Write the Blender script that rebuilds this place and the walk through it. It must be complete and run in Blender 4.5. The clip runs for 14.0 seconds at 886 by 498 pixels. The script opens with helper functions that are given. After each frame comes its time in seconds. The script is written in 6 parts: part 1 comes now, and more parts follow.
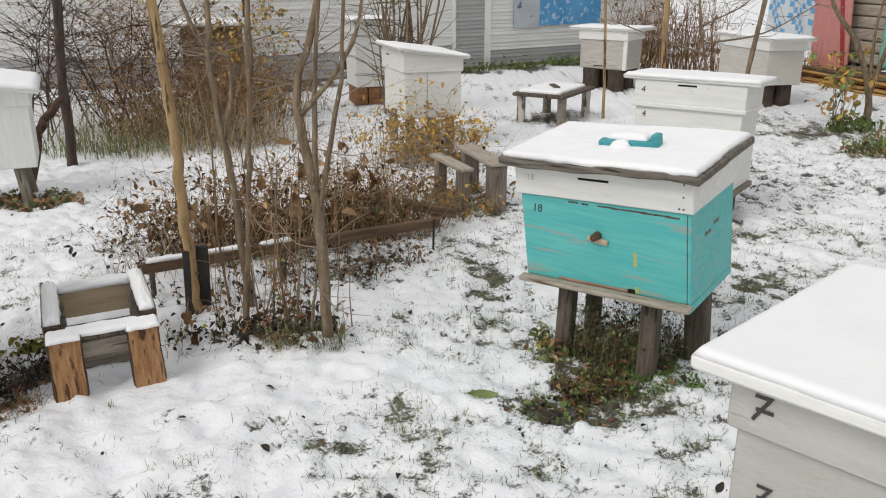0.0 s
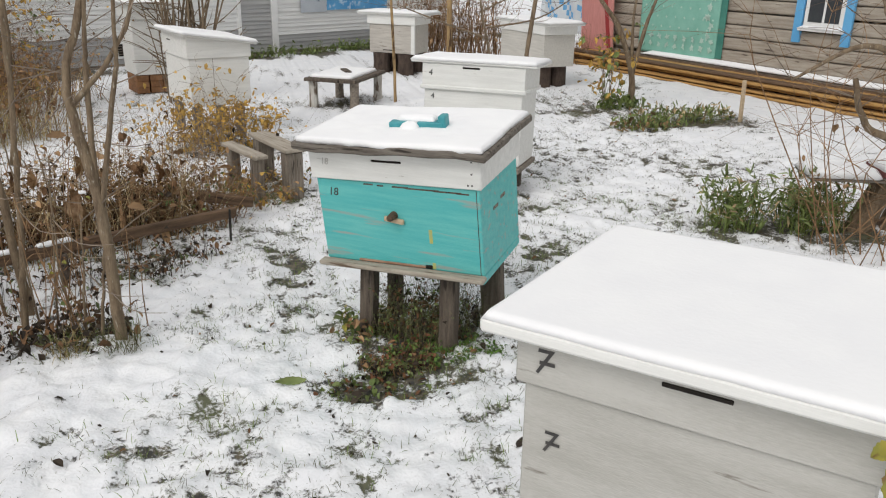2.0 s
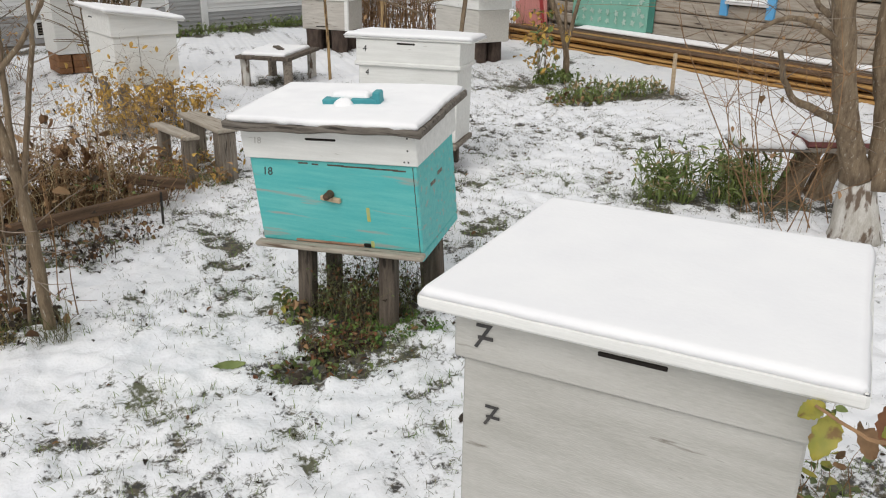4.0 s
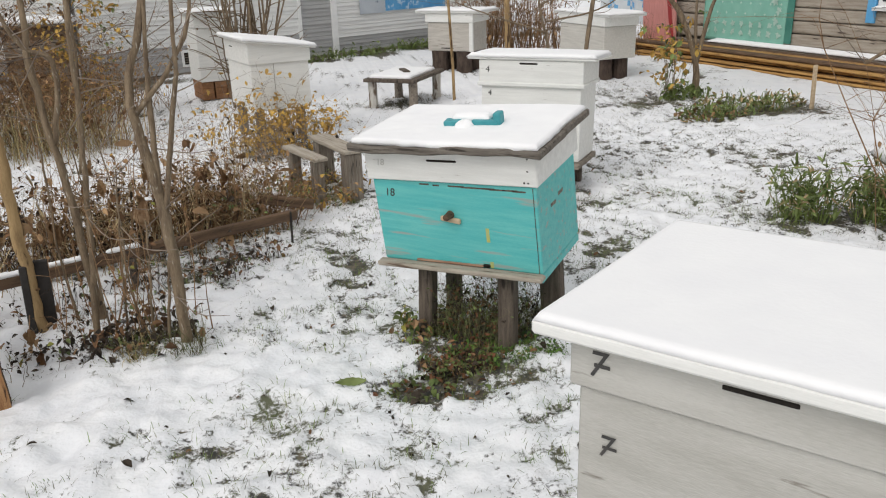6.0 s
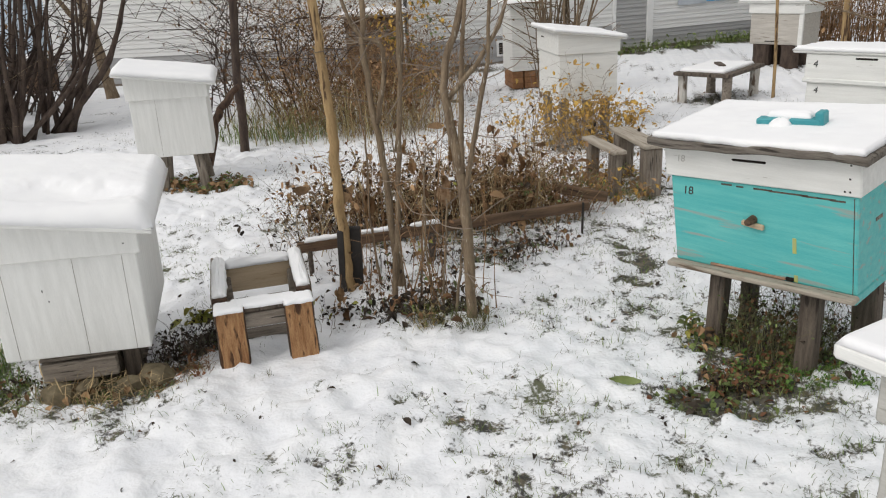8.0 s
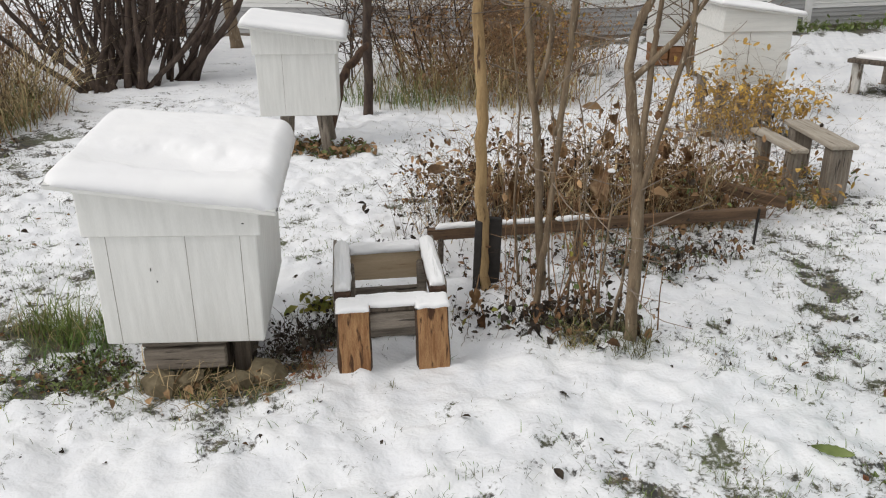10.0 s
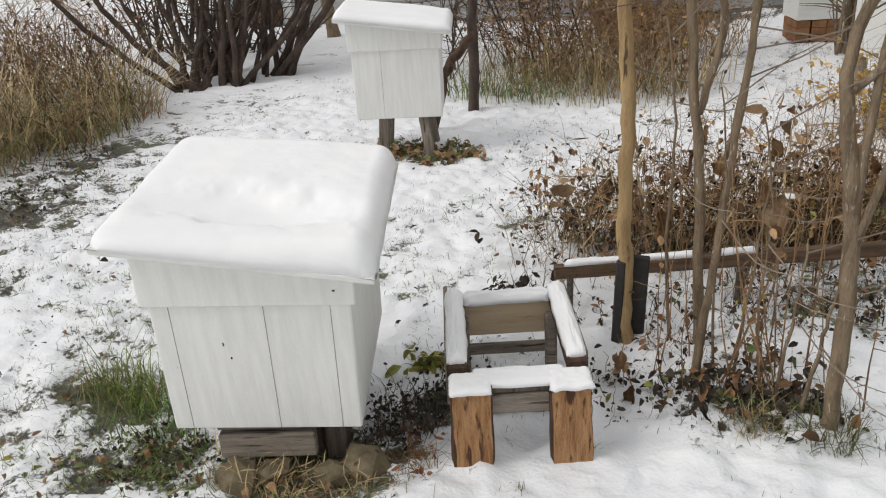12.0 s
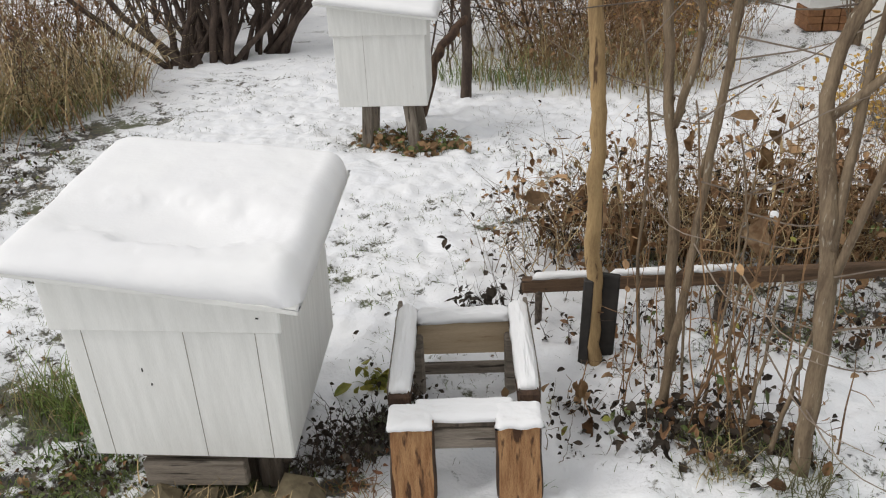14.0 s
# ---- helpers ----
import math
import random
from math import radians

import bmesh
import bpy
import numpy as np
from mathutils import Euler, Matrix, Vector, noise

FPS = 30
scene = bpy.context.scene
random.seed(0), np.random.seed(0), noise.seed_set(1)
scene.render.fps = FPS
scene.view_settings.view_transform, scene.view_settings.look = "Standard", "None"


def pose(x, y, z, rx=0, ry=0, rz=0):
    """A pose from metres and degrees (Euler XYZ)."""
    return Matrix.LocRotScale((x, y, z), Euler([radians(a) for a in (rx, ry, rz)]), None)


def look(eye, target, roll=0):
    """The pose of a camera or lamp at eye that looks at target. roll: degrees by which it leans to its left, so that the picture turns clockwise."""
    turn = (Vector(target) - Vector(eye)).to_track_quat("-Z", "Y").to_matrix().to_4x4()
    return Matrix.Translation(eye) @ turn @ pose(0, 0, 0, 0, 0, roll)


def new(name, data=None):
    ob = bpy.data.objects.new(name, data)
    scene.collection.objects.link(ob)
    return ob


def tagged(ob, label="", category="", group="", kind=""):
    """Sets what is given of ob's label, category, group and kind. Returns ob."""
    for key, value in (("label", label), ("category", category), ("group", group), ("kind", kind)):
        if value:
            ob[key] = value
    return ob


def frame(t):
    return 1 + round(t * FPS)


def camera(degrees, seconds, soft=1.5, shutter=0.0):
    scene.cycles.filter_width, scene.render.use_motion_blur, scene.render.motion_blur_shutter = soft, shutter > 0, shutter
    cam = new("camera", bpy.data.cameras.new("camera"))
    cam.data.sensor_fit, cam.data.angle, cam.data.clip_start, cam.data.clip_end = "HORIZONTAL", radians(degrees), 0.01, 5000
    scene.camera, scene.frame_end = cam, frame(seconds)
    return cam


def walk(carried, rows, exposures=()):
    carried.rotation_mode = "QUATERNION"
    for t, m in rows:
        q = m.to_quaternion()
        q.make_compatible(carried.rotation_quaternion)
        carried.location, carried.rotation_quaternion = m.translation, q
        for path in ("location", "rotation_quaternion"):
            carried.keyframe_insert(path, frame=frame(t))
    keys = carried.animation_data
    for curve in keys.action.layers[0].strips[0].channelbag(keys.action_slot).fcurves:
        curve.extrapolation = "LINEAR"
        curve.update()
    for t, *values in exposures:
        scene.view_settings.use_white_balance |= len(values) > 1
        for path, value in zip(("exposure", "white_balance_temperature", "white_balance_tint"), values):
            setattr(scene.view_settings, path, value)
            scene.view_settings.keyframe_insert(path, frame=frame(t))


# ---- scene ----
cam = camera(58.4, 14.0, soft=1.12)
PATH = [
    (0, (0.009, 0.014, 1.305), (0.004, 1.902, 0.645), 0.0),
    (0.5, (0.024, 0.01, 1.305), (0.216, 1.887, 0.641), 0.9),
    (1, (0.027, 0.003, 1.305), (0.34, 1.863, 0.64), 1.1),
    (1.5, (0.028, 0.004, 1.299), (0.424, 1.845, 0.625), 1.3),
    (2, (0.023, -0.017, 1.305), (0.502, 1.799, 0.616), 1.2),
    (2.5, (0.023, -0.035, 1.3), (0.626, 1.727, 0.572), 2.0),
    (2.7, (0.018, -0.048, 1.299), (0.67, 1.69, 0.555), 2.5),
    (4.8, (0.046, 0.008, 1.298), (0.598, 1.794, 0.586), -0.9),
    (5, (0.047, 0.007, 1.296), (0.561, 1.809, 0.596), -1.1),
    (5.5, (0.048, -0.001, 1.303), (0.455, 1.828, 0.605), -1.6),
    (6, (0.051, -0.001, 1.304), (0.371, 1.847, 0.609), -1.6),
    (6.5, (0.051, -0.001, 1.311), (0.302, 1.857, 0.615), -1.5),
    (7, (0.055, 0.01, 1.308), (0.132, 1.885, 0.615), -2.4),
    (7.5, (0.055, 0.006, 1.307), (-0.123, 1.874, 0.616), -2.9),
    (8, (0.059, 0.006, 1.296), (-0.34, 1.842, 0.612), -3.2),
    (8.2, (0.06, 0.016, 1.295), (-0.384, 1.841, 0.607), -3.1),
    (10.3, (-0.275, 0.488, 1.245), (-0.918, 2.211, 0.457), -1.0),
    (10.5, (-0.303, 0.56, 1.239), (-0.959, 2.264, 0.423), -1.4),
    (11, (-0.421, 0.72, 1.273), (-1.186, 2.375, 0.45), -2.4),
    (11.5, (-0.508, 0.787, 1.268), (-1.311, 2.436, 0.469), -3.1),
    (12, (-0.507, 0.866, 1.259), (-1.355, 2.492, 0.461), -3.9),
    (12.5, (-0.44, 0.987, 1.262), (-1.522, 2.442, 0.419), -1.7),
    (13, (-0.43, 1.066, 1.267), (-1.525, 2.473, 0.362), -1.6),
    (13.5, (-0.456, 1.092, 1.265), (-1.441, 2.561, 0.329), -1.2),
    (14, (-0.449, 1.095, 1.29), (-1.313, 2.683, 0.434), -2.8),
]
walk(cam, [(t, look(eye, target, roll)) for t, eye, target, roll in PATH])

# ---- sky, sun, exposure: a bright overcast day ----
world = bpy.data.worlds.new("sky")
scene.world = world
world.use_nodes = True
wn, wl = world.node_tree.nodes, world.node_tree.links
sky = wn.new("ShaderNodeTexSky")
sky.sky_type, sky.sun_disc = "NISHITA", False
sky.sun_elevation, sky.sun_rotation = radians(46), radians(226)
sky.air_density, sky.dust_density, sky.ozone_density = 1.0, 4.0, 1.0
haze = wn.new("ShaderNodeMix")
haze.data_type = "RGBA"
haze.inputs["Factor"].default_value = 0.85
haze.inputs["B"].default_value = (7.30, 7.26, 7.16, 1)
wl.new(sky.outputs[0], haze.inputs["A"])
wl.new(haze.outputs["Result"], wn["Background"].inputs["Color"])
wn["Background"].inputs["Strength"].default_value = 0.104
sun = new("sun", bpy.data.lights.new("sun", "SUN"))
sun.data.energy, sun.data.angle, sun.data.color = 1.25, radians(30), (1.0, 0.98, 0.96)
sun.matrix_world = look((-4.6, -4.4, 6.6), (0, 0, 0))
scene.view_settings.exposure = -0.04


# ---- helpers ----
def vnoise(x, y, seed=0):
    """Smooth value noise in 0..1 over arrays."""
    xi, yi = np.floor(x).astype(np.int64), np.floor(y).astype(np.int64)
    fx, fy = x - xi, y - yi
    fx, fy = fx * fx * (3 - 2 * fx), fy * fy * (3 - 2 * fy)

    def hashed(a, b):
        n = (a * 374761393 + b * 668265263 + seed * 974711) & 0x7FFFFFFF
        n = ((n ^ (n >> 13)) * 1274126177) & 0x7FFFFFFF
        return ((n ^ (n >> 16)) & 0xFFFF) / 65535.0

    top = hashed(xi, yi) * (1 - fx) + hashed(xi + 1, yi) * fx
    low = hashed(xi, yi + 1) * (1 - fx) + hashed(xi + 1, yi + 1) * fx
    return top * (1 - fy) + low * fy


def fbm(x, y, scale, octaves=4, seed=0):
    total, amp, norm = 0.0, 1.0, 0.0
    for k in range(octaves):
        total = total + amp * vnoise(x * scale + 17.3 * k, y * scale - 9.1 * k, seed + k)
        norm, amp, scale = norm + amp, amp * 0.55, scale * 2.03
    return total / norm


def smooth(a, b, v):
    k = np.clip((v - a) / (b - a), 0, 1)
    return k * k * (3 - 2 * k)


def finish(name, bm, material, parent=None, label="", smoothed=False):
    me = bpy.data.meshes.new(name)
    bm.normal_update()
    bm.to_mesh(me)
    bm.free()
    me.materials.append(material)
    if smoothed:
        for p in me.polygons:
            p.use_smooth = True
    ob = new(name, me)
    if parent:
        ob.parent = parent
    if label:
        ob["label"] = label
    return ob


def part(name, bm, material, parent, label="", smoothed=False):
    return finish(name, bm, material, parent, label, smoothed)


def raw(name, verts, faces, material, parent=None, label="", smoothed=False):
    me = bpy.data.meshes.new(name)
    me.from_pydata(verts, [], faces)
    me.materials.append(material)
    if smoothed:
        for p in me.polygons:
            p.use_smooth = True
    ob = new(name, me)
    if parent:
        ob.parent = parent
    if label:
        ob["label"] = label
    return ob


def thing(name, m, label, category, group="", kind=""):
    ob = new(name)
    ob.empty_display_size = 0.1
    ob.matrix_world = m
    return tagged(ob, label, category, group, kind)


def block(bm, x0, y0, z0, x1, y1, z1, bevel=0.004, tilt=None, segs=1):
    """A bevelled box; tilt: a matrix laid on it."""
    m = Matrix.Translation(((x0 + x1) / 2, (y0 + y1) / 2, (z0 + z1) / 2)) @ Matrix.Diagonal((abs(x1 - x0), abs(y1 - y0), abs(z1 - z0), 1))
    made = bmesh.ops.create_cube(bm, size=1, matrix=(tilt @ m) if tilt else m)["verts"]
    if bevel:
        edges = list({e for v in made for e in v.link_edges})
        bmesh.ops.bevel(bm, geom=edges, offset=bevel, segments=segs, affect="EDGES", profile=0.5)
    return bm


def boxed(*a, **k):
    return block(bmesh.new(), *a, **k)


def tube_into(verts, faces, pts, radii, sides=6, capped=True):
    """Adds a tapered tube along points to lists of vertices and faces."""
    pts = [Vector(p) for p in pts]
    base, n = len(verts), len(pts)
    ref = Vector((0.31, 0.87, 0.22)).normalized()
    for i, p in enumerate(pts):
        d = (pts[min(i + 1, n - 1)] - pts[max(i - 1, 0)])
        d = d.normalized() if d.length > 1e-9 else Vector((0, 0, 1))
        a = d.cross(ref)
        a = a.normalized() if a.length > 1e-4 else d.orthogonal().normalized()
        b = d.cross(a)
        r = radii[i] if hasattr(radii, "__len__") else radii
        for k in range(sides):
            w = 2 * math.pi * k / sides
            verts.append(tuple(p + r * (math.cos(w) * a + math.sin(w) * b)))
    for i in range(n - 1):
        for k in range(sides):
            q, k2 = base + i * sides, (k + 1) % sides
            faces.append((q + k, q + k2, q + sides + k2, q + sides + k))
    if capped and sides > 2:
        faces.append(tuple(base + k for k in range(sides))[::-1])
        faces.append(tuple(base + (n - 1) * sides + k for k in range(sides)))


def curved(pts, steps=4, wobble=0.0, rng=random):
    """Points along a Catmull-Rom curve, with a little wobble."""
    pts = [Vector(p) for p in pts]
    ext = [2 * pts[0] - pts[1]] + pts + [2 * pts[-1] - pts[-2]]
    out = []
    for i in range(1, len(ext) - 2):
        a, b, c, d = ext[i - 1 : i + 3]
        for s in range(steps):
            t = s / steps
            p = 0.5 * (2 * b + (c - a) * t + (2 * a - 5 * b + 4 * c - d) * t * t + (3 * b - a - 3 * c + d) * t ** 3)
            out.append(p + Vector((rng.uniform(-1, 1), rng.uniform(-1, 1), 0)) * wobble)
    return out + [pts[-1]]


# ---- materials ----
def surface(name, one, two, scale=6.0, stretch=(1, 1, 1), rough=0.7, bump=0.15, spots=None, spot_scale=9.0, spot_cut=0.62, fine=60.0, metallic=0.0, spread=0.0, spot_stretch=None):
    """Two colours mixed by a broad and a fine noise, worn spots of a third, and a fine relief."""
    mat = bpy.data.materials.new(name)
    mat.use_nodes = True
    nt = mat.node_tree
    n, l = nt.nodes, nt.links
    bsdf = n["Principled BSDF"]
    coord = n.new("ShaderNodeTexCoord")
    info = n.new("ShaderNodeObjectInfo")
    shift = n.new("ShaderNodeVectorMath")
    shift.operation = "MULTIPLY_ADD"
    shift.inputs[1].default_value = (7.1, 3.3, 5.7)
    l.new(info.outputs["Random"], shift.inputs[0])
    l.new(coord.outputs["Object"], shift.inputs[2])

    def mapped(st):
        mp = n.new("ShaderNodeMapping")
        mp.inputs["Scale"].default_value = st
        l.new(shift.outputs[0], mp.inputs["Vector"])
        return mp.outputs[0]

    def noised(sc, detail, vec):
        t = n.new("ShaderNodeTexNoise")
        t.inputs["Scale"].default_value, t.inputs["Detail"].default_value = sc, detail
        l.new(vec, t.inputs["Vector"])
        return t.outputs["Fac"]

    vec = mapped(stretch)
    broad, small = noised(scale, 3, vec), noised(fine, 2, vec)
    add = n.new("ShaderNodeMath")
    add.operation = "MULTIPLY_ADD"
    add.inputs[1].default_value = 0.45
    l.new(small, add.inputs[0])
    l.new(broad, add.inputs[2])
    ramp = n.new("ShaderNodeMapRange")
    ramp.inputs["From Min"].default_value, ramp.inputs["From Max"].default_value = 0.52, 0.92
    l.new(add.outputs[0], ramp.inputs["Value"])
    mix = n.new("ShaderNodeMix")
    mix.data_type = "RGBA"
    l.new(ramp.outputs[0], mix.inputs["Factor"])
    mix.inputs["A"].default_value, mix.inputs["B"].default_value = (*one, 1), (*two, 1)
    col = mix.outputs["Result"]
    if spots:
        cut = n.new("ShaderNodeMapRange")
        cut.inputs["From Min"].default_value, cut.inputs["From Max"].default_value = spot_cut, spot_cut + 0.07
        l.new(noised(spot_scale, 6, mapped(spot_stretch or stretch)), cut.inputs["Value"])
        m2 = n.new("ShaderNodeMix")
        m2.data_type = "RGBA"
        l.new(cut.outputs[0], m2.inputs["Factor"])
        l.new(col, m2.inputs["A"])
        m2.inputs["B"].default_value = (*spots, 1)
        col = m2.outputs["Result"]
    if spread:
        hsv = n.new("ShaderNodeHueSaturation")
        rnd = n.new("ShaderNodeMapRange")
        rnd.inputs["To Min"].default_value, rnd.inputs["To Max"].default_value = 1 - spread, 1 + spread
        geo = n.new("ShaderNodeNewGeometry")
        l.new(geo.outputs["Random Per Island"], rnd.inputs["Value"])
        l.new(rnd.outputs[0], hsv.inputs["Value"])
        l.new(col, hsv.inputs["Color"])
        col = hsv.outputs["Color"]
    l.new(col, bsdf.inputs["Base Color"])
    bsdf.inputs["Roughness"].default_value, bsdf.inputs["Metallic"].default_value = rough, metallic
    bsdf.inputs["Specular IOR Level"].default_value = 0.5 if rough < 0.68 else 0.22
    bp = n.new("ShaderNodeBump")
    bp.inputs["Strength"].default_value, bp.inputs["Distance"].default_value = bump, 0.01
    l.new(add.outputs[0], bp.inputs["Height"])
    l.new(bp.outputs[0], bsdf.inputs["Normal"])
    return mat


ALONG_X, ALONG_Z = (1.2, 14, 14), (14, 14, 1.2)
white_paint = surface("white_paint", (0.80, 0.80, 0.77), (0.70, 0.70, 0.67), 4, ALONG_X, 0.55, 0.12, (0.42, 0.40, 0.36), 14, 0.70)
white_upright = surface("white_upright", (0.80, 0.80, 0.77), (0.71, 0.71, 0.68), 4, ALONG_Z, 0.55, 0.12, (0.46, 0.44, 0.40), 14, 0.72)
grey_white = surface("grey_white", (0.50, 0.49, 0.455), (0.39, 0.38, 0.345), 3, (1.2, 7, 7), 0.6, 0.3, (0.17, 0.15, 0.12), 7, 0.655)
teal_paint = surface("teal_paint", (0.075, 0.45, 0.45), (0.14, 0.53, 0.50), 4, ALONG_X, 0.5, 0.15, (0.30, 0.38, 0.35), 3, 0.595)
board_grey = surface("board_grey", (0.33, 0.285, 0.235), (0.16, 0.135, 0.11), 5, ALONG_X, 0.8, 0.5, (0.07, 0.06, 0.05), 6, 0.60)
post_grey = surface("post_grey", (0.17, 0.14, 0.11), (0.07, 0.055, 0.045), 5, ALONG_Z, 0.85, 0.5, (0.05, 0.04, 0.035), 6, 0.58)
leg_grey = surface("leg_grey", (0.30, 0.26, 0.215), (0.15, 0.125, 0.10), 5, ALONG_Z, 0.85, 0.5, (0.07, 0.06, 0.05), 6, 0.6)
plank_pale = surface("plank_pale", (0.60, 0.48, 0.33), (0.46, 0.35, 0.23), 4, ALONG_X, 0.75, 0.25, (0.22, 0.14, 0.08), 5, 0.66)
plank_brown = surface("plank_brown", (0.19, 0.12, 0.075), (0.09, 0.06, 0.04), 4, ALONG_X, 0.8, 0.4, (0.05, 0.035, 0.03), 6, 0.60)
log_orange = surface("log_orange", (0.50, 0.29, 0.14), (0.28, 0.135, 0.06), 7, ALONG_Z, 0.8, 0.9, (0.09, 0.045, 0.025), 6, 0.56, spot_stretch=(9, 9, 1.5))
bark_dark = surface("bark_dark", (0.12, 0.075, 0.05), (0.045, 0.03, 0.024), 12, (3, 3, 1), 0.95, 0.9)
bark_grey = surface("bark_grey", (0.27, 0.205, 0.135), (0.125, 0.09, 0.06), 9, (5, 5, 1), 0.85, 0.6, (0.40, 0.36, 0.29), 26, 0.63)
pole_wood = surface("pole_wood", (0.46, 0.32, 0.16), (0.27, 0.18, 0.09), 6, (6, 6, 0.8), 0.8, 0.4, (0.09, 0.055, 0.032), 7, 0.575)
cane_brown = surface("cane_brown", (0.33, 0.20, 0.105), (0.15, 0.09, 0.05), 9, (1, 1, 1), 0.8, 0.2, spread=0.5)
twig_grey = surface("twig_grey", (0.30, 0.245, 0.19), (0.17, 0.135, 0.11), 9, (1, 1, 1), 0.85, 0.2, spread=0.4)
stem_dark = surface("stem_dark", (0.095, 0.07, 0.055), (0.045, 0.033, 0.028), 9, (3, 3, 1), 0.9, 0.4, spread=0.4)
straw = surface("straw", (0.50, 0.39, 0.22), (0.30, 0.22, 0.12), 5, (1, 1, 1), 0.8, 0.1, spread=0.45)
leaf_dry = surface("leaf_dry", (0.38, 0.24, 0.125), (0.18, 0.11, 0.06), 8, (1, 1, 1), 0.8, 0.2, spread=0.55)
leaf_brown = surface("leaf_brown", (0.27, 0.15, 0.075), (0.10, 0.058, 0.034), 9, (1, 1, 1), 0.8, 0.3, spread=0.5)
straw_dull = surface("straw_dull", (0.40, 0.32, 0.17), (0.20, 0.17, 0.08), 5, (1, 1, 1), 0.8, 0.1, spread=0.5)
leaf_dark = surface("leaf_dark", (0.06, 0.045, 0.032), (0.035, 0.028, 0.022), 8, (1, 1, 1), 0.8, 0.2, spread=0.5)
leaf_yellow = surface("leaf_yellow", (0.60, 0.40, 0.10), (0.42, 0.25, 0.07), 8, (1, 1, 1), 0.7, 0.2, spread=0.35)
chick_green = surface("chick_green", (0.11, 0.21, 0.03), (0.06, 0.12, 0.02), 8, rough=0.6, spread=0.4)
leaf_green = surface("leaf_green", (0.19, 0.235, 0.07), (0.10, 0.14, 0.04), 8, (1, 1, 1), 0.6, 0.2, spread=0.45)
grass_green = surface("grass_green", (0.11, 0.19, 0.04), (0.19, 0.22, 0.07), 3, (1, 1, 1), 0.7, 0.1, spread=0.5)
grass_dull = surface("grass_dull", (0.16, 0.15, 0.075), (0.10, 0.10, 0.055), 3, (1, 1, 1), 0.8, 0.1, spread=0.5)
hole_dark = surface("hole_dark", (0.012, 0.010, 0.008), (0.02, 0.016, 0.012), 8)
ink_black = surface("ink_black", (0.03, 0.03, 0.03), (0.06, 0.055, 0.05), 30, rough=0.6)
siding_white = surface("siding_white", (0.76, 0.76, 0.74), (0.69, 0.69, 0.68), 1.5, (1, 4, 4), 0.45, 0.04)
siding_grey = surface("siding_grey", (0.40, 0.40, 0.395), (0.33, 0.33, 0.33), 1.5, (1, 4, 4), 0.45, 0.04)
trim_white = surface("trim_white", (0.80, 0.80, 0.79), (0.74, 0.74, 0.73), 2, rough=0.45, bump=0.03)
roof_tin = surface("roof_tin", (0.30, 0.31, 0.32), (0.22, 0.23, 0.24), 2, (1, 5, 5), 0.5, 0.1)
log_wall_wood = surface("log_wall_wood", (0.46, 0.41, 0.345), (0.31, 0.265, 0.215), 4, (1, 10, 10), 0.85, 0.5, (0.10, 0.075, 0.06), 5, 0.63)
slab_wood = surface("slab_wood", (0.50, 0.30, 0.11), (0.34, 0.18, 0.06), 4, (1, 9, 9), 0.8, 0.4, (0.14, 0.075, 0.035), 4, 0.60)
mint_cloth = surface("mint_cloth", (0.21, 0.46, 0.37), (0.26, 0.52, 0.43), 8, rough=0.9, bump=0.1)
mint_print = surface("mint_print", (0.55, 0.70, 0.62), (0.46, 0.64, 0.56), 20, rough=0.9, bump=0.05)
mint_dark = surface("mint_dark", (0.055, 0.20, 0.16), (0.08, 0.25, 0.20), 8, rough=0.9)
pink_paint = surface("pink_paint", (0.62, 0.28, 0.25), (0.52, 0.22, 0.20), 6, ALONG_Z, 0.7, 0.15)
red_edge = surface("red_edge", (0.38, 0.05, 0.05), (0.28, 0.04, 0.04), 6, rough=0.7)
blue_paint = surface("blue_paint", (0.10, 0.36, 0.66), (0.14, 0.42, 0.70), 6, rough=0.55, bump=0.1)
blue_poster = surface("blue_poster", (0.05, 0.27, 0.55), (0.12, 0.38, 0.66), 3, rough=0.4, bump=0.02, spots=(0.45, 0.60, 0.75), spot_scale=14, spot_cut=0.58)
pale_poster = surface("pale_poster", (0.52, 0.56, 0.60), (0.44, 0.48, 0.53), 5, rough=0.4, bump=0.03, spots=(0.12, 0.16, 0.22), spot_scale=9, spot_cut=0.64)
cloth_white = surface("cloth_white", (0.66, 0.70, 0.72), (0.58, 0.62, 0.66), 8, rough=0.9)
cloth_blue = surface("cloth_blue", (0.13, 0.36, 0.64), (0.18, 0.42, 0.68), 8, rough=0.9)
brick_red = surface("brick_red", (0.30, 0.155, 0.075), (0.17, 0.085, 0.045), 8, rough=0.9, bump=0.4)
stone_brown = surface("stone_brown", (0.23, 0.19, 0.12), (0.10, 0.08, 0.05), 9, rough=0.9, bump=0.6)
teal_bar = surface("teal_bar", (0.03, 0.25, 0.29), (0.06, 0.33, 0.36), 12, rough=0.5, bump=0.3, spots=(0.18, 0.22, 0.22), spot_scale=20, spot_cut=0.62)
chalk_bark = surface("chalk_bark", (0.62, 0.60, 0.56), (0.42, 0.39, 0.34), 9, (3, 3, 1), 0.95, 0.8, (0.16, 0.12, 0.09), 8, 0.55)
stain_yellow = surface("stain_yellow", (0.50, 0.48, 0.10), (0.40, 0.45, 0.20), 20, rough=0.6)
green_leaf_big = surface("green_leaf_big", (0.36, 0.31, 0.05), (0.20, 0.22, 0.04), 20, rough=0.6, spots=(0.20, 0.12, 0.04), spot_scale=30, spot_cut=0.62)
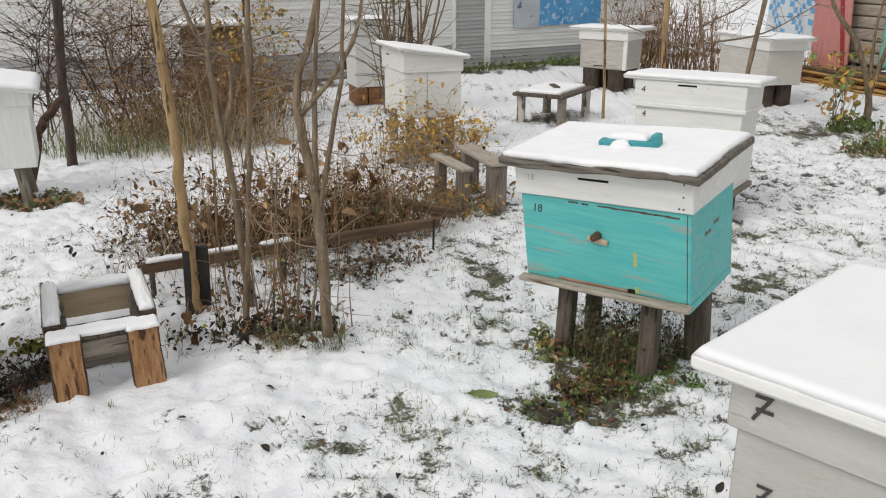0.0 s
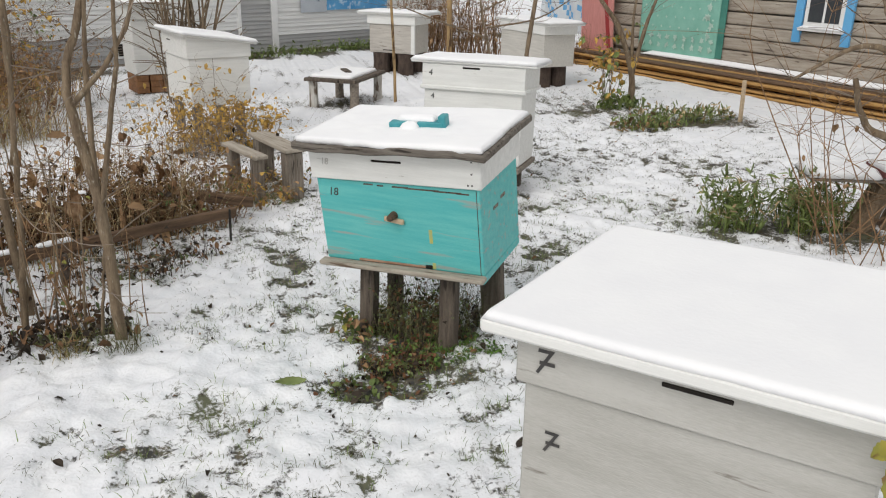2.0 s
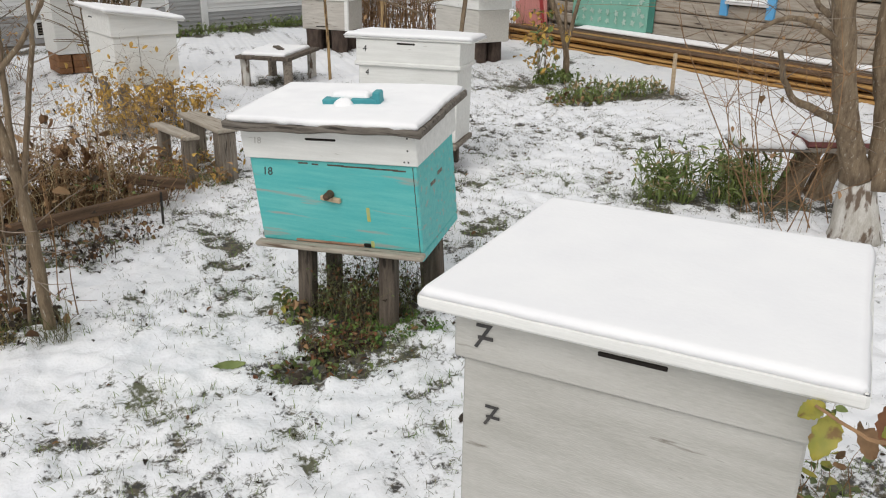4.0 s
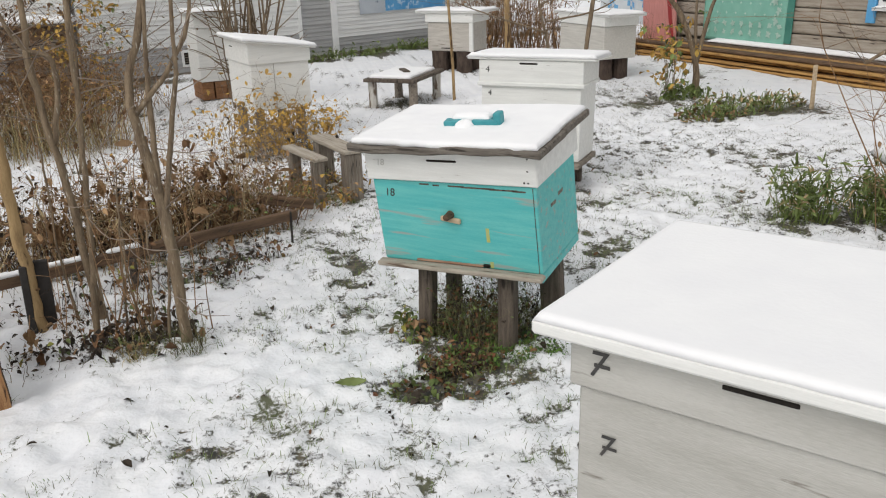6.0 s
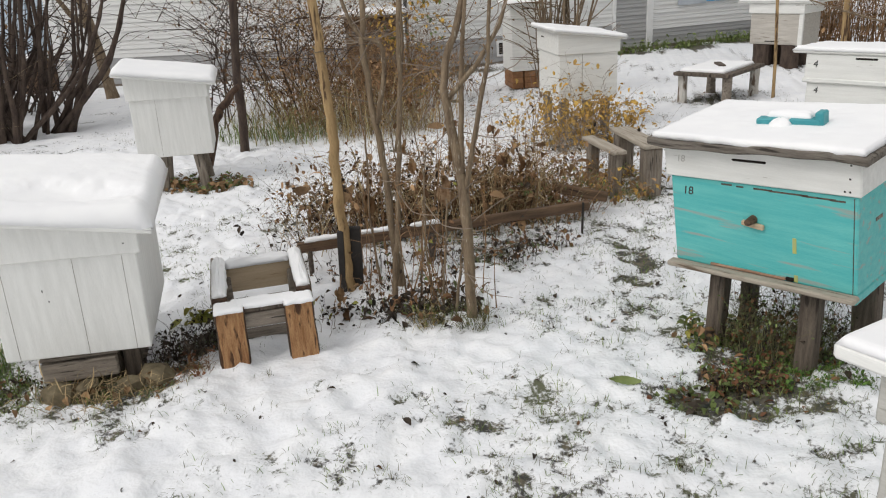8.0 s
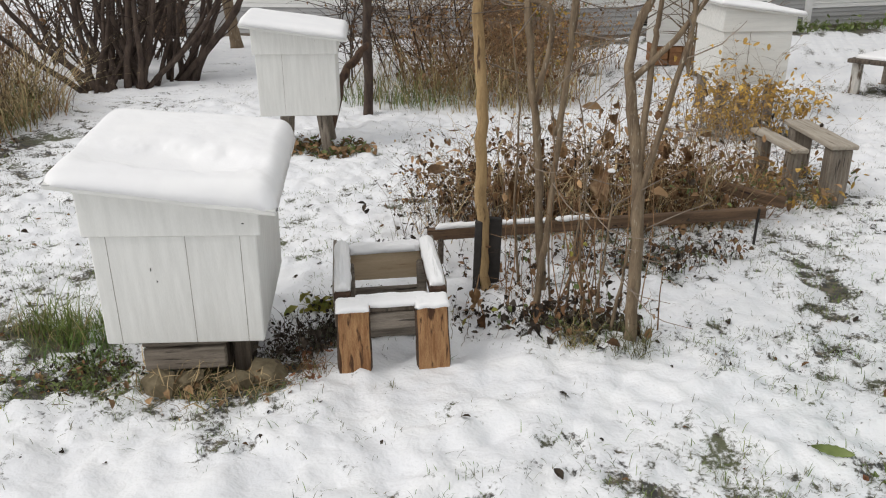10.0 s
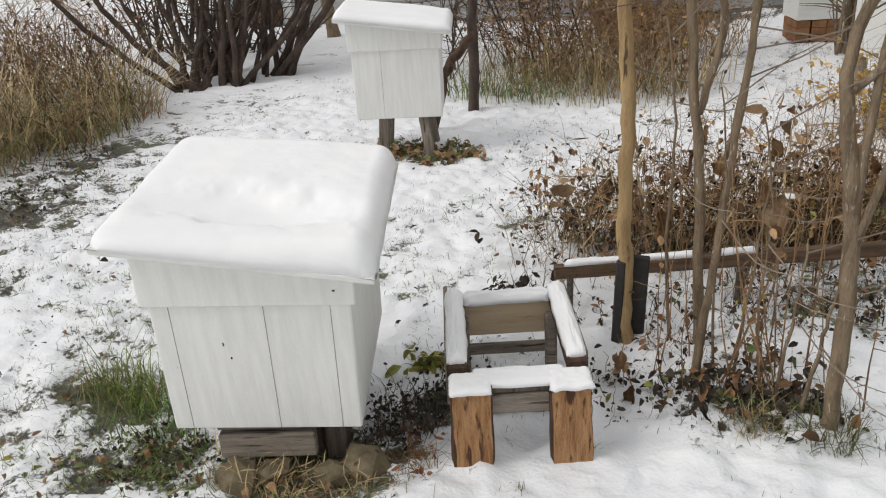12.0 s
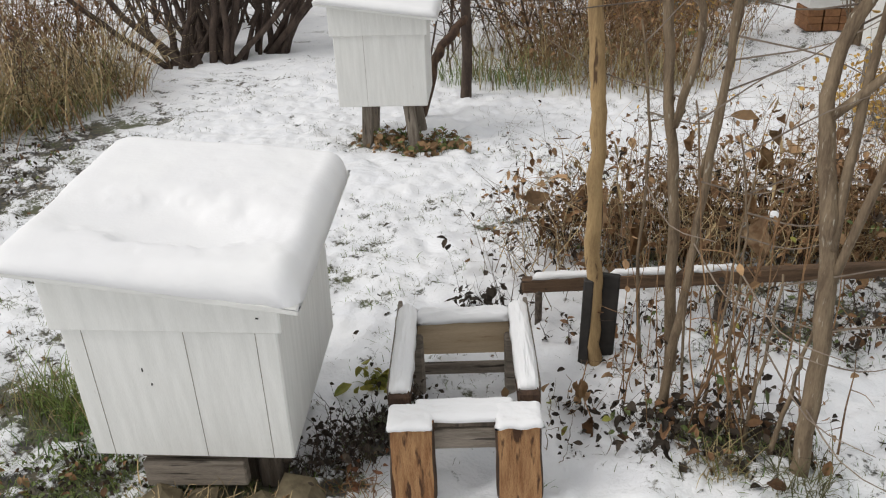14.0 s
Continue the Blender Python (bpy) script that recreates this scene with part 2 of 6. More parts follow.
rust_leaf = surface("rust_leaf", (0.24, 0.11, 0.055), (0.15, 0.07, 0.04), 15, rough=0.7)
iron_dark = surface("iron_dark", (0.05, 0.045, 0.042), (0.03, 0.028, 0.026), 10, rough=0.7)
glass_dark = surface("glass_dark", (0.03, 0.035, 0.04), (0.05, 0.055, 0.06), 2, rough=0.08, bump=0.0)


def snow_like(name, attribute=False):
    """Snow; with the ground's cover attribute it breaks up into wet grass and litter."""
    mat = bpy.data.materials.new(name)
    mat.use_nodes = True
    n, l = mat.node_tree.nodes, mat.node_tree.links
    bsdf = n["Principled BSDF"]
    coord = n.new("ShaderNodeTexCoord")

    def noised(sc, detail=3, rough=0.5):
        t = n.new("ShaderNodeTexNoise")
        t.inputs["Scale"].default_value, t.inputs["Detail"].default_value, t.inputs["Roughness"].default_value = sc, detail, rough
        l.new(coord.outputs["Object"], t.inputs["Vector"])
        return t.outputs["Fac"]

    def mixed(fac, a, b):
        m = n.new("ShaderNodeMix")
        m.data_type = "RGBA"
        l.new(fac, m.inputs["Factor"])
        for key, v in (("A", a), ("B", b)):
            if isinstance(v, tuple):
                m.inputs[key].default_value = (*v, 1)
            else:
                l.new(v, m.inputs[key])
        return m.outputs["Result"]

    def ranged(v, lo, hi, least=0.0):
        r = n.new("ShaderNodeMapRange")
        r.inputs["To Min"].default_value = least
        r.inputs["From Min"].default_value, r.inputs["From Max"].default_value = lo, hi
        l.new(v, r.inputs["Value"])
        return r.outputs[0]

    pale = ((0.80, 0.81, 0.835), (0.87, 0.875, 0.885)) if attribute else ((0.88, 0.88, 0.89), (0.92, 0.92, 0.92))
    col = mixed(ranged(noised(7), 0.35, 0.7), *pale)
    grain = noised(90, 3)
    height = grain
    if attribute:
        at = n.new("ShaderNodeAttribute")
        at.attribute_name = "cover"
        soil = mixed(ranged(noised(38, 4), 0.42, 0.62), (0.022, 0.019, 0.014), (0.13, 0.105, 0.06))
        green = mixed(ranged(noised(3.1), 0.48, 0.62), soil, (0.085, 0.09, 0.036))
        a0 = n.new("ShaderNodeMath")
        a0.operation = "MULTIPLY_ADD"
        a0.inputs[1].default_value = 0.62
        l.new(noised(70, 4, 0.65), a0.inputs[0])
        l.new(at.outputs["Fac"], a0.inputs[2])
        a1 = n.new("ShaderNodeMath")
        a1.operation = "MULTIPLY_ADD"
        a1.inputs[1].default_value = 0.42
        l.new(noised(19, 3, 0.6), a1.inputs[0])
        l.new(a0.outputs[0], a1.inputs[2])
        fac = ranged(a1.outputs[0], 0.87, 0.975, 0.06)
        col = mixed(fac, green, col)
        mx = n.new("ShaderNodeMath")
        mx.operation = "MULTIPLY_ADD"
        mx.inputs[1].default_value = 1.2
        l.new(fac, mx.inputs[0])
        l.new(grain, mx.inputs[2])
        height = mx.outputs[0]
        lump = n.new("ShaderNodeMath")
        lump.operation = "MULTIPLY_ADD"
        lump.inputs[1].default_value = 2.6
        l.new(noised(17, 2), lump.inputs[0])
        l.new(height, lump.inputs[2])
        height = lump.outputs[0]
    l.new(col, bsdf.inputs["Base Color"])
    bsdf.inputs["Roughness"].default_value = 0.75
    bsdf.inputs["Specular IOR Level"].default_value = 0.25
    bp = n.new("ShaderNodeBump")
    bp.inputs["Strength"].default_value, bp.inputs["Distance"].default_value = (0.42 if attribute else 0.10), 0.008
    l.new(height, bp.inputs["Height"])
    l.new(bp.outputs[0], bsdf.inputs["Normal"])
    return mat


snow_ground = snow_like("snow_ground", True)
snow_clean = snow_like("snow_clean")

# ---- the ground: one sheet to the horizon ----
# bare or thinly covered places: x, y, half-widths, strength
BARE = [(0.62, 2.54, 0.28, 0.18, 0.55), (0.40, 2.19, 0.16, 0.08, 0.26), (0.52, 2.33, 0.14, 0.10, 0.34), (-1.58, 2.12, 0.24, 0.14, 0.42), (-2.28, 2.15, 0.22, 0.08, 0.34),
        (-2.54, 4.60, 0.34, 0.18, 0.42), (2.65, 3.42, 0.40, 0.20, 0.32), (3.75, 6.15, 0.7, 0.3, 0.34), (3.15, 3.2, 0.3, 0.2, 0.3),
        (-3.58, 2.52, 0.34, 0.16, 0.36), (-4.15, 3.1, 0.16, 0.3, 0.12), (-4.4, 3.8, 0.12, 0.4, 0.2), (0.12, 4.5, 0.28, 0.30, 0.3), (1.0, 7.45, 0.4, 0.4, 0.2), (-0.05, 5.85, 0.5, 0.4, 0.22),
        (-0.55, 3.75, 0.7, 0.4, 0.20), (-0.55, 2.80, 0.26, 0.10, 0.26), (1.7, 4.2, 0.6, 0.7, 0.12), (1.5, 3.1, 0.3, 0.3, 0.12), (3.0, 4.8, 0.5, 0.3, 0.14), (-4.0, 3.2, 0.2, 0.4, 0.14), (0.12, 3.0, 0.18, 0.45, 0.13),
        (1.5, 2.3, 0.6, 0.8, 0.07), (1.55, 1.2, 0.3, 0.3, 0.2), (3.3, 6.8, 0.4, 0.25, 0.26), (-4.3, 3.6, 0.9, 1.1, 0.15), (-1.40, 1.78, 0.35, 0.16, 0.06), (-0.68, 2.62, 0.30, 0.12, 0.24), (-2.13, 1.88, 0.14, 0.08, 0.2), (0.2, 3.6, 0.18, 0.4, 0.12),
        (2.2, 5.4, 1.2, 0.9, 0.13), (-3.2, 3.3, 0.8, 0.6, 0.05), (-2.2, 3.7, 0.7, 0.6, 0.07), (1.7, 9.8, 1.0, 0.3, 0.3), (-1.95, 1.97, 0.16, 0.08, 0.20), (-1.40, 2.45, 0.07, 0.25, 0.3)]


def cover_at(x, y):
    c = 0.600 + 0.38 * (fbm(x, y, 1.6, 3, 5) - 0.5) + 0.26 * (fbm(x, y, 8.0, 3, 11) - 0.5) + 0.44 * (fbm(x, y, 21.0, 2, 13) - 0.5)
    for bx, by, rx, ry, s in BARE:
        c = c - s * np.exp(-(((x - bx) / rx) ** 2 + ((y - by) / ry) ** 2))
    # strip of grass along the foot of the sided house
    along, off = (x - 0.6) * 0.83 + (y - 11.6) * 0.558, (x - 0.6) * -0.558 + (y - 11.6) * 0.83
    return c - 0.45 * np.exp(-((off + 0.25) / 0.22) ** 2) * (along > -3.7)


def ground_z(x, y, c=None):
    c = cover_at(x, y) if c is None else c
    snow = smooth(0.22, 0.52, c)
    lumps = fbm(x, y, 10.0, 4, 31) - 0.5
    small = fbm(x, y, 19.0, 2, 37) - 0.5
    return -0.014 + 0.014 * snow + (0.068 * lumps + 0.02 * small) * (0.35 + 0.65 * snow) + 0.02 * (fbm(x, y, 1.7, 2, 41) - 0.5)


def ground_axis(lo, hi, step, far):
    core = np.arange(lo, hi, step)
    grow = step * np.cumsum(1.09 ** np.arange(1, 125))
    grow = grow[grow < far]
    return np.r_[(lo - grow)[::-1], core, hi + grow]


gx, gy = ground_axis(-4.0, 3.2, 0.0165, 600), ground_axis(0.7, 5.6, 0.0165, 600)
GX, GY = np.meshgrid(gx, gy)
cov = cover_at(GX, GY)
GZ = ground_z(GX, GY, cov)
verts = np.stack([GX.ravel(), GY.ravel(), GZ.ravel()], 1)
nx_, ny_ = len(gx), len(gy)
i0 = (np.arange(ny_ - 1)[:, None] * nx_ + np.arange(nx_ - 1)[None]).ravel()
quads = np.stack([i0, i0 + 1, i0 + nx_ + 1, i0 + nx_], 1)
me = bpy.data.meshes.new("ground")
me.vertices.add(len(verts))
me.vertices.foreach_set("co", verts.astype(np.float32).ravel())
me.loops.add(len(quads) * 4)
me.loops.foreach_set("vertex_index", quads.astype(np.int32).ravel())
me.polygons.add(len(quads))
me.polygons.foreach_set("loop_start", np.arange(0, len(quads) * 4, 4, dtype=np.int32))
me.polygons.foreach_set("use_smooth", np.ones(len(quads), dtype=bool))
me.update(calc_edges=True)
att = me.attributes.new("cover", "FLOAT", "POINT")
att.data.foreach_set("value", cov.ravel().astype(np.float32))
me.materials.append(snow_ground)
ground = tagged(new("ground", me), "thin patchy snow over grass and dead leaves", "ground", kind="structure")


def gz(x, y):
    return float(ground_z(np.array([x]), np.array([y]))[0])


# ---- snow lying on things ----
def snow_cap(u0, v0, u1, v1, thick, m, label, slope=(0, 0), seed=0, over=0.012, lumps=0.3, n=34, dip=None, thin=0.0, drop=0.002, soft=1.1, ragged=0.0):
    """A snow layer on a flat or sloping top, in the frame m: rounded rim, uneven face."""
    bm, grid = bmesh.new(), []
    for j in range(n + 1):
        row = []
        for i in range(n + 1):
            a, b = i / n, j / n
            e = min(a, 1 - a) * (u1 - u0), min(b, 1 - b) * (v1 - v0)
            k0, k1 = (1 - min(1.0, q / (soft * thick)) for q in e)
            rim = 1 - min(1.0, math.hypot(k0, k1))
            h = thick * math.sqrt(max(0.0, 1 - (1 - rim) ** 2))
            wob = float(fbm(np.array([a * 3 + seed]), np.array([b * 3 + seed]), 1.3, 3, seed)[0]) - 0.5
            h *= 1 + 0.5 * lumps * (float(fbm(np.array([a * 3 + seed]), np.array([b * 3 + seed]), 6.0, 2, seed + 3)[0]) - 0.5)
            h *= (1 + lumps * 2 * wob) * (1 - thin * (1 - a) ** 1.2)
            u = u0 - over + a * (u1 - u0 + 2 * over) + 0.012 * wob * (a in (0, 1))
            v = v0 - over + b * (v1 - v0 + 2 * over) + 0.012 * wob * (b in (0, 1))
            if ragged:
                edge = float(fbm(np.array([u * 9.0]), np.array([v * 9.0]), 1.0, 3, seed + 7)[0]) - 0.35
                u += ragged * max(0.0, edge) * 2 * (k0 ** 3) * (1 if a < 0.5 else -1)
                v += ragged * max(0.0, edge) * 2 * (k1 ** 3) * (1 if b < 0.5 else -1)
            if dip:
                edge = 0.055 * (float(fbm(np.array([u]), np.array([v]), 14.0, 3, seed)[0]) - 0.5)
                h *= 1 - dip[4] * math.exp(-(((u - dip[0]) / dip[2]) ** 2 + ((v + edge + 0.12 * u - dip[1]) / dip[3]) ** 2) ** 2)
            row.append(bm.verts.new((u, v, h + slope[0] * u + slope[1] * v + (-drop if rim == 0 else 0.002))))
        grid.append(row)
    for j in range(n):
        for i in range(n):
            bm.faces.new((grid[j][i], grid[j][i + 1], grid[j + 1][i + 1], grid[j + 1][i]))
    rim = [grid[0][i] for i in range(n + 1)] + [grid[j][n] for j in range(1, n + 1)] + [grid[n][i] for i in range(n - 1, -1, -1)] + [grid[j][0] for j in range(n - 1, 0, -1)]
    bm.faces.new(rim[::-1])
    ob = finish("snow_cap", bm, snow_clean, smoothed=True)
    ob.matrix_world = m
    return tagged(ob, label, "snow", "snow lying on things")


def lean(zb, ru, rv):
    """Tips a box about its foot height: forward by ru, sideways by rv (radians)."""
    return Matrix.Translation((0, 0, zb)) @ Matrix.Rotation(ru, 4, "X") @ Matrix.Rotation(rv, 4, "Y") @ Matrix.Translation((0, 0, -zb))


def numeral(text, size, m, parent, material=ink_black, shear=0.15, bar=None):
    """Painted figures as a thin mesh on a face: text in the plane x (right), z (up)."""
    cu = bpy.data.curves.new("number", "FONT")
    cu.body, cu.size, cu.shear, cu.extrude, cu.offset = text, size, shear, 0.0004, 0.0
    ob = bpy.data.objects.new("number", cu)
    scene.collection.objects.link(ob)
    dg = bpy.context.evaluated_depsgraph_get()
    mesh = bpy.data.meshes.new_from_object(ob.evaluated_get(dg))
    bpy.data.objects.remove(ob)
    bm = bmesh.new()
    bm.from_mesh(mesh)
    bpy.data.meshes.remove(mesh)
    if bar:
        block(bm, *bar, 0)
    bmesh.ops.transform(bm, matrix=m @ Matrix.Rotation(radians(90), 4, "X"), verts=bm.verts)
    return part("number", bm, material, parent, "hand-painted black number")


# ---- the beehives ----
def post_leg(parent, x, y, z, w=0.05, d=0.05, dx=0.0, dy=0.0, material=post_grey):
    bm = bmesh.new()
    block(bm, -w / 2, -d / 2, -0.04, w / 2, d / 2, z, 0.006)
    for v in bm.verts:
        k = (z - v.co.z) / max(z, 0.01)
        v.co.x += x + dx * k
        v.co.y += y + dy * k
    return part("leg", bm, material, parent)


def flat_hive(m, w, d, zb, zj, zl, ov, tip, body_mat, top_mat, label, leg_h, number, grooves=(), ovy=None, lid=0.016):
    """A two-part box hive with a flat lid; front on y=0, back on y=d."""
    h = w / 2
    hive = thing("beehive", m, label, "beehive", "beehives of the apiary")
    part("body", boxed(-h + 0.012, 0.012, zb, h - 0.012, d - 0.012, zj, 0.004, tip), body_mat, hive)
    bm = boxed(-h, 0, zj + 0.001, h, d, zl - lid - 0.0005, 0.004, tip)
    part("upper_box", bm, top_mat, hive)
    for g in grooves:
        part("batten", boxed(-h - 0.008, -0.008, g - 0.012, h + 0.008, d + 0.008, g + 0.012, 0.005, tip), body_mat, hive)
    part("lid", boxed(-h - ov, -(ov if ovy is None else ovy), zl - lid, h + ov, d + (ov if ovy is None else ovy), zl, 0.005, tip), white_paint, hive)
    part("floor_board", boxed(-h - 0.005, -0.05, zb - 0.03, h + 0.005, d, zb - 0.001, 0.004, tip), board_grey, hive)
    for sx in (-1, 1):
        for y in (0.06, d - 0.06):
            post_leg(hive, sx * (h - 0.09), y, leg_h)
    return hive


# turquoise hive number 18
P18 = pose(0.542, 2.489, 0, 0, 0, math.degrees(-0.667))
T18 = lean(0.302, 0.105, -0.057)
w18, d18 = 0.606, 0.352
hive = thing("beehive", P18, "turquoise and white wooden beehive on four grey posts", "beehive", "beehives of the apiary")
h = w18 / 2
part("body", boxed(-h, 0, 0.30, h, d18, 0.606, 0.004, T18), teal_paint, hive, "worn turquoise painted boards")
part("corner_seam", boxed(h - 0.0125, -0.0012, 0.302, h - 0.0105, 0.003, 0.60, 0.0, T18), post_grey, hive)
part("upper_box", boxed(-h - 0.012, -0.012, 0.607, h + 0.012, d18 + 0.012, 0.712, 0.004, T18), white_paint, hive, "white painted upper box")
lid_wood = surface("lid_wood", (0.23, 0.205, 0.175), (0.11, 0.095, 0.08), 5, ALONG_X, 0.8, 0.5, (0.05, 0.042, 0.035), 7, 0.58)
# the lid: warped boards side by side, front edge sagging a little
for k in range(4):
    y0, y1 = -0.057 + k * (d18 + 0.114) / 4, -0.057 + (k + 1) * (d18 + 0.114) / 4 - 0.002
    bm = boxed(-h - 0.046, y0, 0.7175, h + 0.046, y1, 0.742, 0.004, None)
    bmesh.ops.subdivide_edges(bm, edges=[e for e in bm.edges if abs(e.verts[0].co.x - e.verts[1].co.x) > 0.3], cuts=14)
    for v in bm.verts:
        v.co.z += 0.004 * math.sin(v.co.x * 11 + k) + 0.0025 * math.sin(v.co.x * 31 + 2 * k)
        v.co.y += 0.003 * math.sin(v.co.x * 17 + 3) * (k == 0)
    bmesh.ops.transform(bm, matrix=T18, verts=bm.verts)
    part("lid_board", bm, lid_wood, hive, "weathered grey board of the lid")
part("landing_board", boxed(-h - 0.015, -0.04, 0.286, h + 0.01, -0.0005, 0.3045, 0.005, T18), surface("landing_wood", (0.46, 0.41, 0.34), (0.30, 0.26, 0.21), 5, ALONG_X, 0.8, 0.4, (0.15, 0.11, 0.08), 5, 0.62), hive)
part("floor_board", boxed(-h, -0.002, 0.268, h, d18, 0.2995, 0.004, T18), teal_paint, hive)
part("entrance_slot", boxed(-0.17, -0.006, 0.305, 0.09, 0.01, 0.3135, 0.002, T18), surface("raw_wood", (0.40, 0.26, 0.18), (0.26, 0.15, 0.10), 8, ALONG_X, 0.8, 0.4), hive, "broken wooden entrance slit")
part("entrance_hole", boxed(0.09, -0.005, 0.305, 0.115, 0.01, 0.318, 0.002, T18), hole_dark, hive)
part("vent_slot", boxed(-0.075, -0.0155, 0.676, 0.042, 0.0, 0.689, 0.006, T18), hole_dark, hive)
part("latch_board", boxed(-0.037, -0.012, -0.009, 0.037, -0.0005, 0.009, 0.003, T18 @ Matrix.Translation((-0.012, 0, 0.474)) @ Matrix.Rotation(radians(7), 4, "Y")), plank_pale, hive, "small pale wooden stop")
bm = bmesh.new()
bmesh.ops.create_cone(bm, cap_ends=True, segments=16, radius1=0.014, radius2=0.011, depth=0.035, matrix=T18 @ Matrix.Translation((-0.012, -0.02, 0.492)) @ Matrix.Rotation(radians(90), 4, "X"))
part("plug", bm, plank_brown, hive, "round wooden plug")
for x, wd, z in ((-0.10, 0.018, 0.594), (-0.055, 0.012, 0.592), (0.02, 0.03, 0.592), (0.10, 0.06, 0.590), (0.19, 0.05, 0.588), (0.245, 0.022, 0.586)):
    part("chipped_paint", boxed(x - wd, -0.0011, z - 0.002, x + wd, 0.0006, z + 0.003, 0.0, T18), post_grey, hive, "dark chipped paint edge")
for y, z in ((0.13, 0.50), (0.20, 0.515)):
    part("chipped_paint", boxed(w18 / 2 - 0.001, y - 0.02, z - 0.006, w18 / 2 + 0.001, y + 0.025, z + 0.006, 0.0, T18), board_grey, hive, "worn patch in the paint")
for x, z in ((0.286, 0.70), (0.284, 0.66), (0.284, 0.622), (0.27, 0.622)):
    part("nail_head", boxed(x - 0.0025, -0.0135, z - 0.0025, x + 0.0025, -0.011, z + 0.0025, 0.0, T18), iron_dark, hive)
for x, z0, z1 in ((0.118, 0.40, 0.45), (0.122, 0.305, 0.328)):
    part("paint_drip", boxed(x - 0.006, -0.0012, z0, x + 0.006, 0.0006, z1, 0.0, T18), stain_yellow, hive, "yellow paint drip")
numeral("18", 0.040, T18 @ Matrix.Translation((-0.262, -0.001, 0.545)), hive)
numeral("18", 0.032, T18 @ Matrix.Translation((-0.27, -0.013, 0.66)), hive, grey_white)
for x, y, dx, dy, w in ((-h + 0.147, 0.05, -0.01, 0, 0.055), (h - 0.147, 0.05, 0, 0, 0.058), (h - 0.085, d18 - 0.06, 0.02, 0, 0.08), (-h + 0.13, d18 - 0.07, 0, 0, 0.05)):
    post_leg(hive, x, y, 0.29, w, 0.055, dx, dy, post_grey)
snow_cap(-h - 0.046, -0.057, h + 0.046, d18 + 0.057, 0.017, P18 @ T18 @ Matrix.Translation((0, 0, 0.741)), "smooth white snow layer on the turquoise hive's lid", seed=3, over=-0.004, n=60, drop=0.0, ragged=0.011)
bar = thing("painted_bar", P18 @ T18 @ Matrix.Translation((0.028, 0.150, 0.741)), "old turquoise painted wooden bar half buried in snow", "wood block")
part("bar", boxed(-0.095, -0.02, 0.0, -0.01, 0.02, 0.036, 0.004, Matrix.Rotation(radians(8), 4, "Z")), teal_bar, bar)
part("bar", boxed(0.005, -0.02, 0.0, 0.10, 0.02, 0.036, 0.004, Matrix.Rotation(radians(4), 4, "Z")), teal_bar, bar)
part("upright_end", boxed(0.082, -0.018, 0.0, 0.108, 0.024, 0.058, 0.004, Matrix.Rotation(radians(4), 4, "Z")), teal_bar, bar)
snow_cap(-0.07, -0.006, 0.08, 0.04, 0.02, P18 @ T18 @ Matrix.Translation((0.02, 0.150, 0.772)), "snow on the painted bar", seed=5, n=14, over=0.0)
snow_cap(-0.045, -0.045, 0.03, 0.02, 0.032, P18 @ T18 @ Matrix.Translation((0.02, 0.135, 0.747)), "snow clump against the painted bar", seed=6, n=12, over=0.0, drop=0.006)

# white hive number 7
P7 = pose(0.578, 0.819, 0, 0, 0, math.degrees(-0.813))
T7 = lean(0.795, -0.023, -0.019)
w7, d7 = 0.626, 0.589
h7 = flat_hive(P7 @ Matrix.Translation((0, 0.045, 0)), w7 - 0.09, d7 - 0.09, 0.22, 0.673, 0.79, 0.045, T7, grey_white, grey_white, "greying white wooden beehive marked seven", 0.2, "7", lid=0.024)
h = w7 / 2 - 0.045
part("vent_slot", boxed(-0.036, -0.0015, 0.7325, 0.068, 0.004, 0.7435, 0.003, T7), hole_dark, h7)
numeral("7", 0.062, T7 @ Matrix.Translation((-h + 0.030, -0.001, 0.700)), h7, bar=(0.012, 0.016, 0, 0.038, 0.022, 0.0008))
numeral("7", 0.055, T7 @ Matrix.Translation((-h + 0.046, 0.010, 0.558)), h7, bar=(0.010, 0.014, 0, 0.034, 0.019, 0.0008))
snow_cap(-w7 / 2, 0 - 0.045, w7 / 2, d7 - 0.045, 0.011, P7 @ Matrix.Translation((0, 0.045, 0)) @ T7 @ Matrix.Translation((0, 0, 0.788)), "smooth white snow sheet on a flat hive lid", seed=8, over=-0.001, lumps=0.10, n=70, drop=0.0)

# white hive number 4
P4 = pose(1.296, 4.263, 0, 0, 0, math.degrees(-0.583))
T4 = lean(0.2, -0.039, 0)
h4 = flat_hive(P4, 0.601, 0.377, 0.20, 0.612, 0.767, 0.067, T4, white_paint, white_paint, "white wooden beehive marked four with a wide lid", 0.18, "4", (0.617,), ovy=0.012)
part("vent_slot", boxed(-0.062, -0.003, 0.727, 0.042, 0.004, 0.737, 0.003, T4), hole_dark, h4)
numeral("4", 0.05, T4 @ Matrix.Translation((-0.262, -0.001, 0.682)), h4, shear=0.1)
numeral("4", 0.045, T4 @ Matrix.Translation((-0.25, 0.010, 0.552)), h4, shear=0.1)
snow_cap(-0.3005 - 0.067, -0.012, 0.3005 + 0.067, 0.377 + 0.012, 0.018, P4 @ T4 @ Matrix.Translation((0, 0, 0.767)), "thin snow on a white hive lid", seed=10, over=0.003)


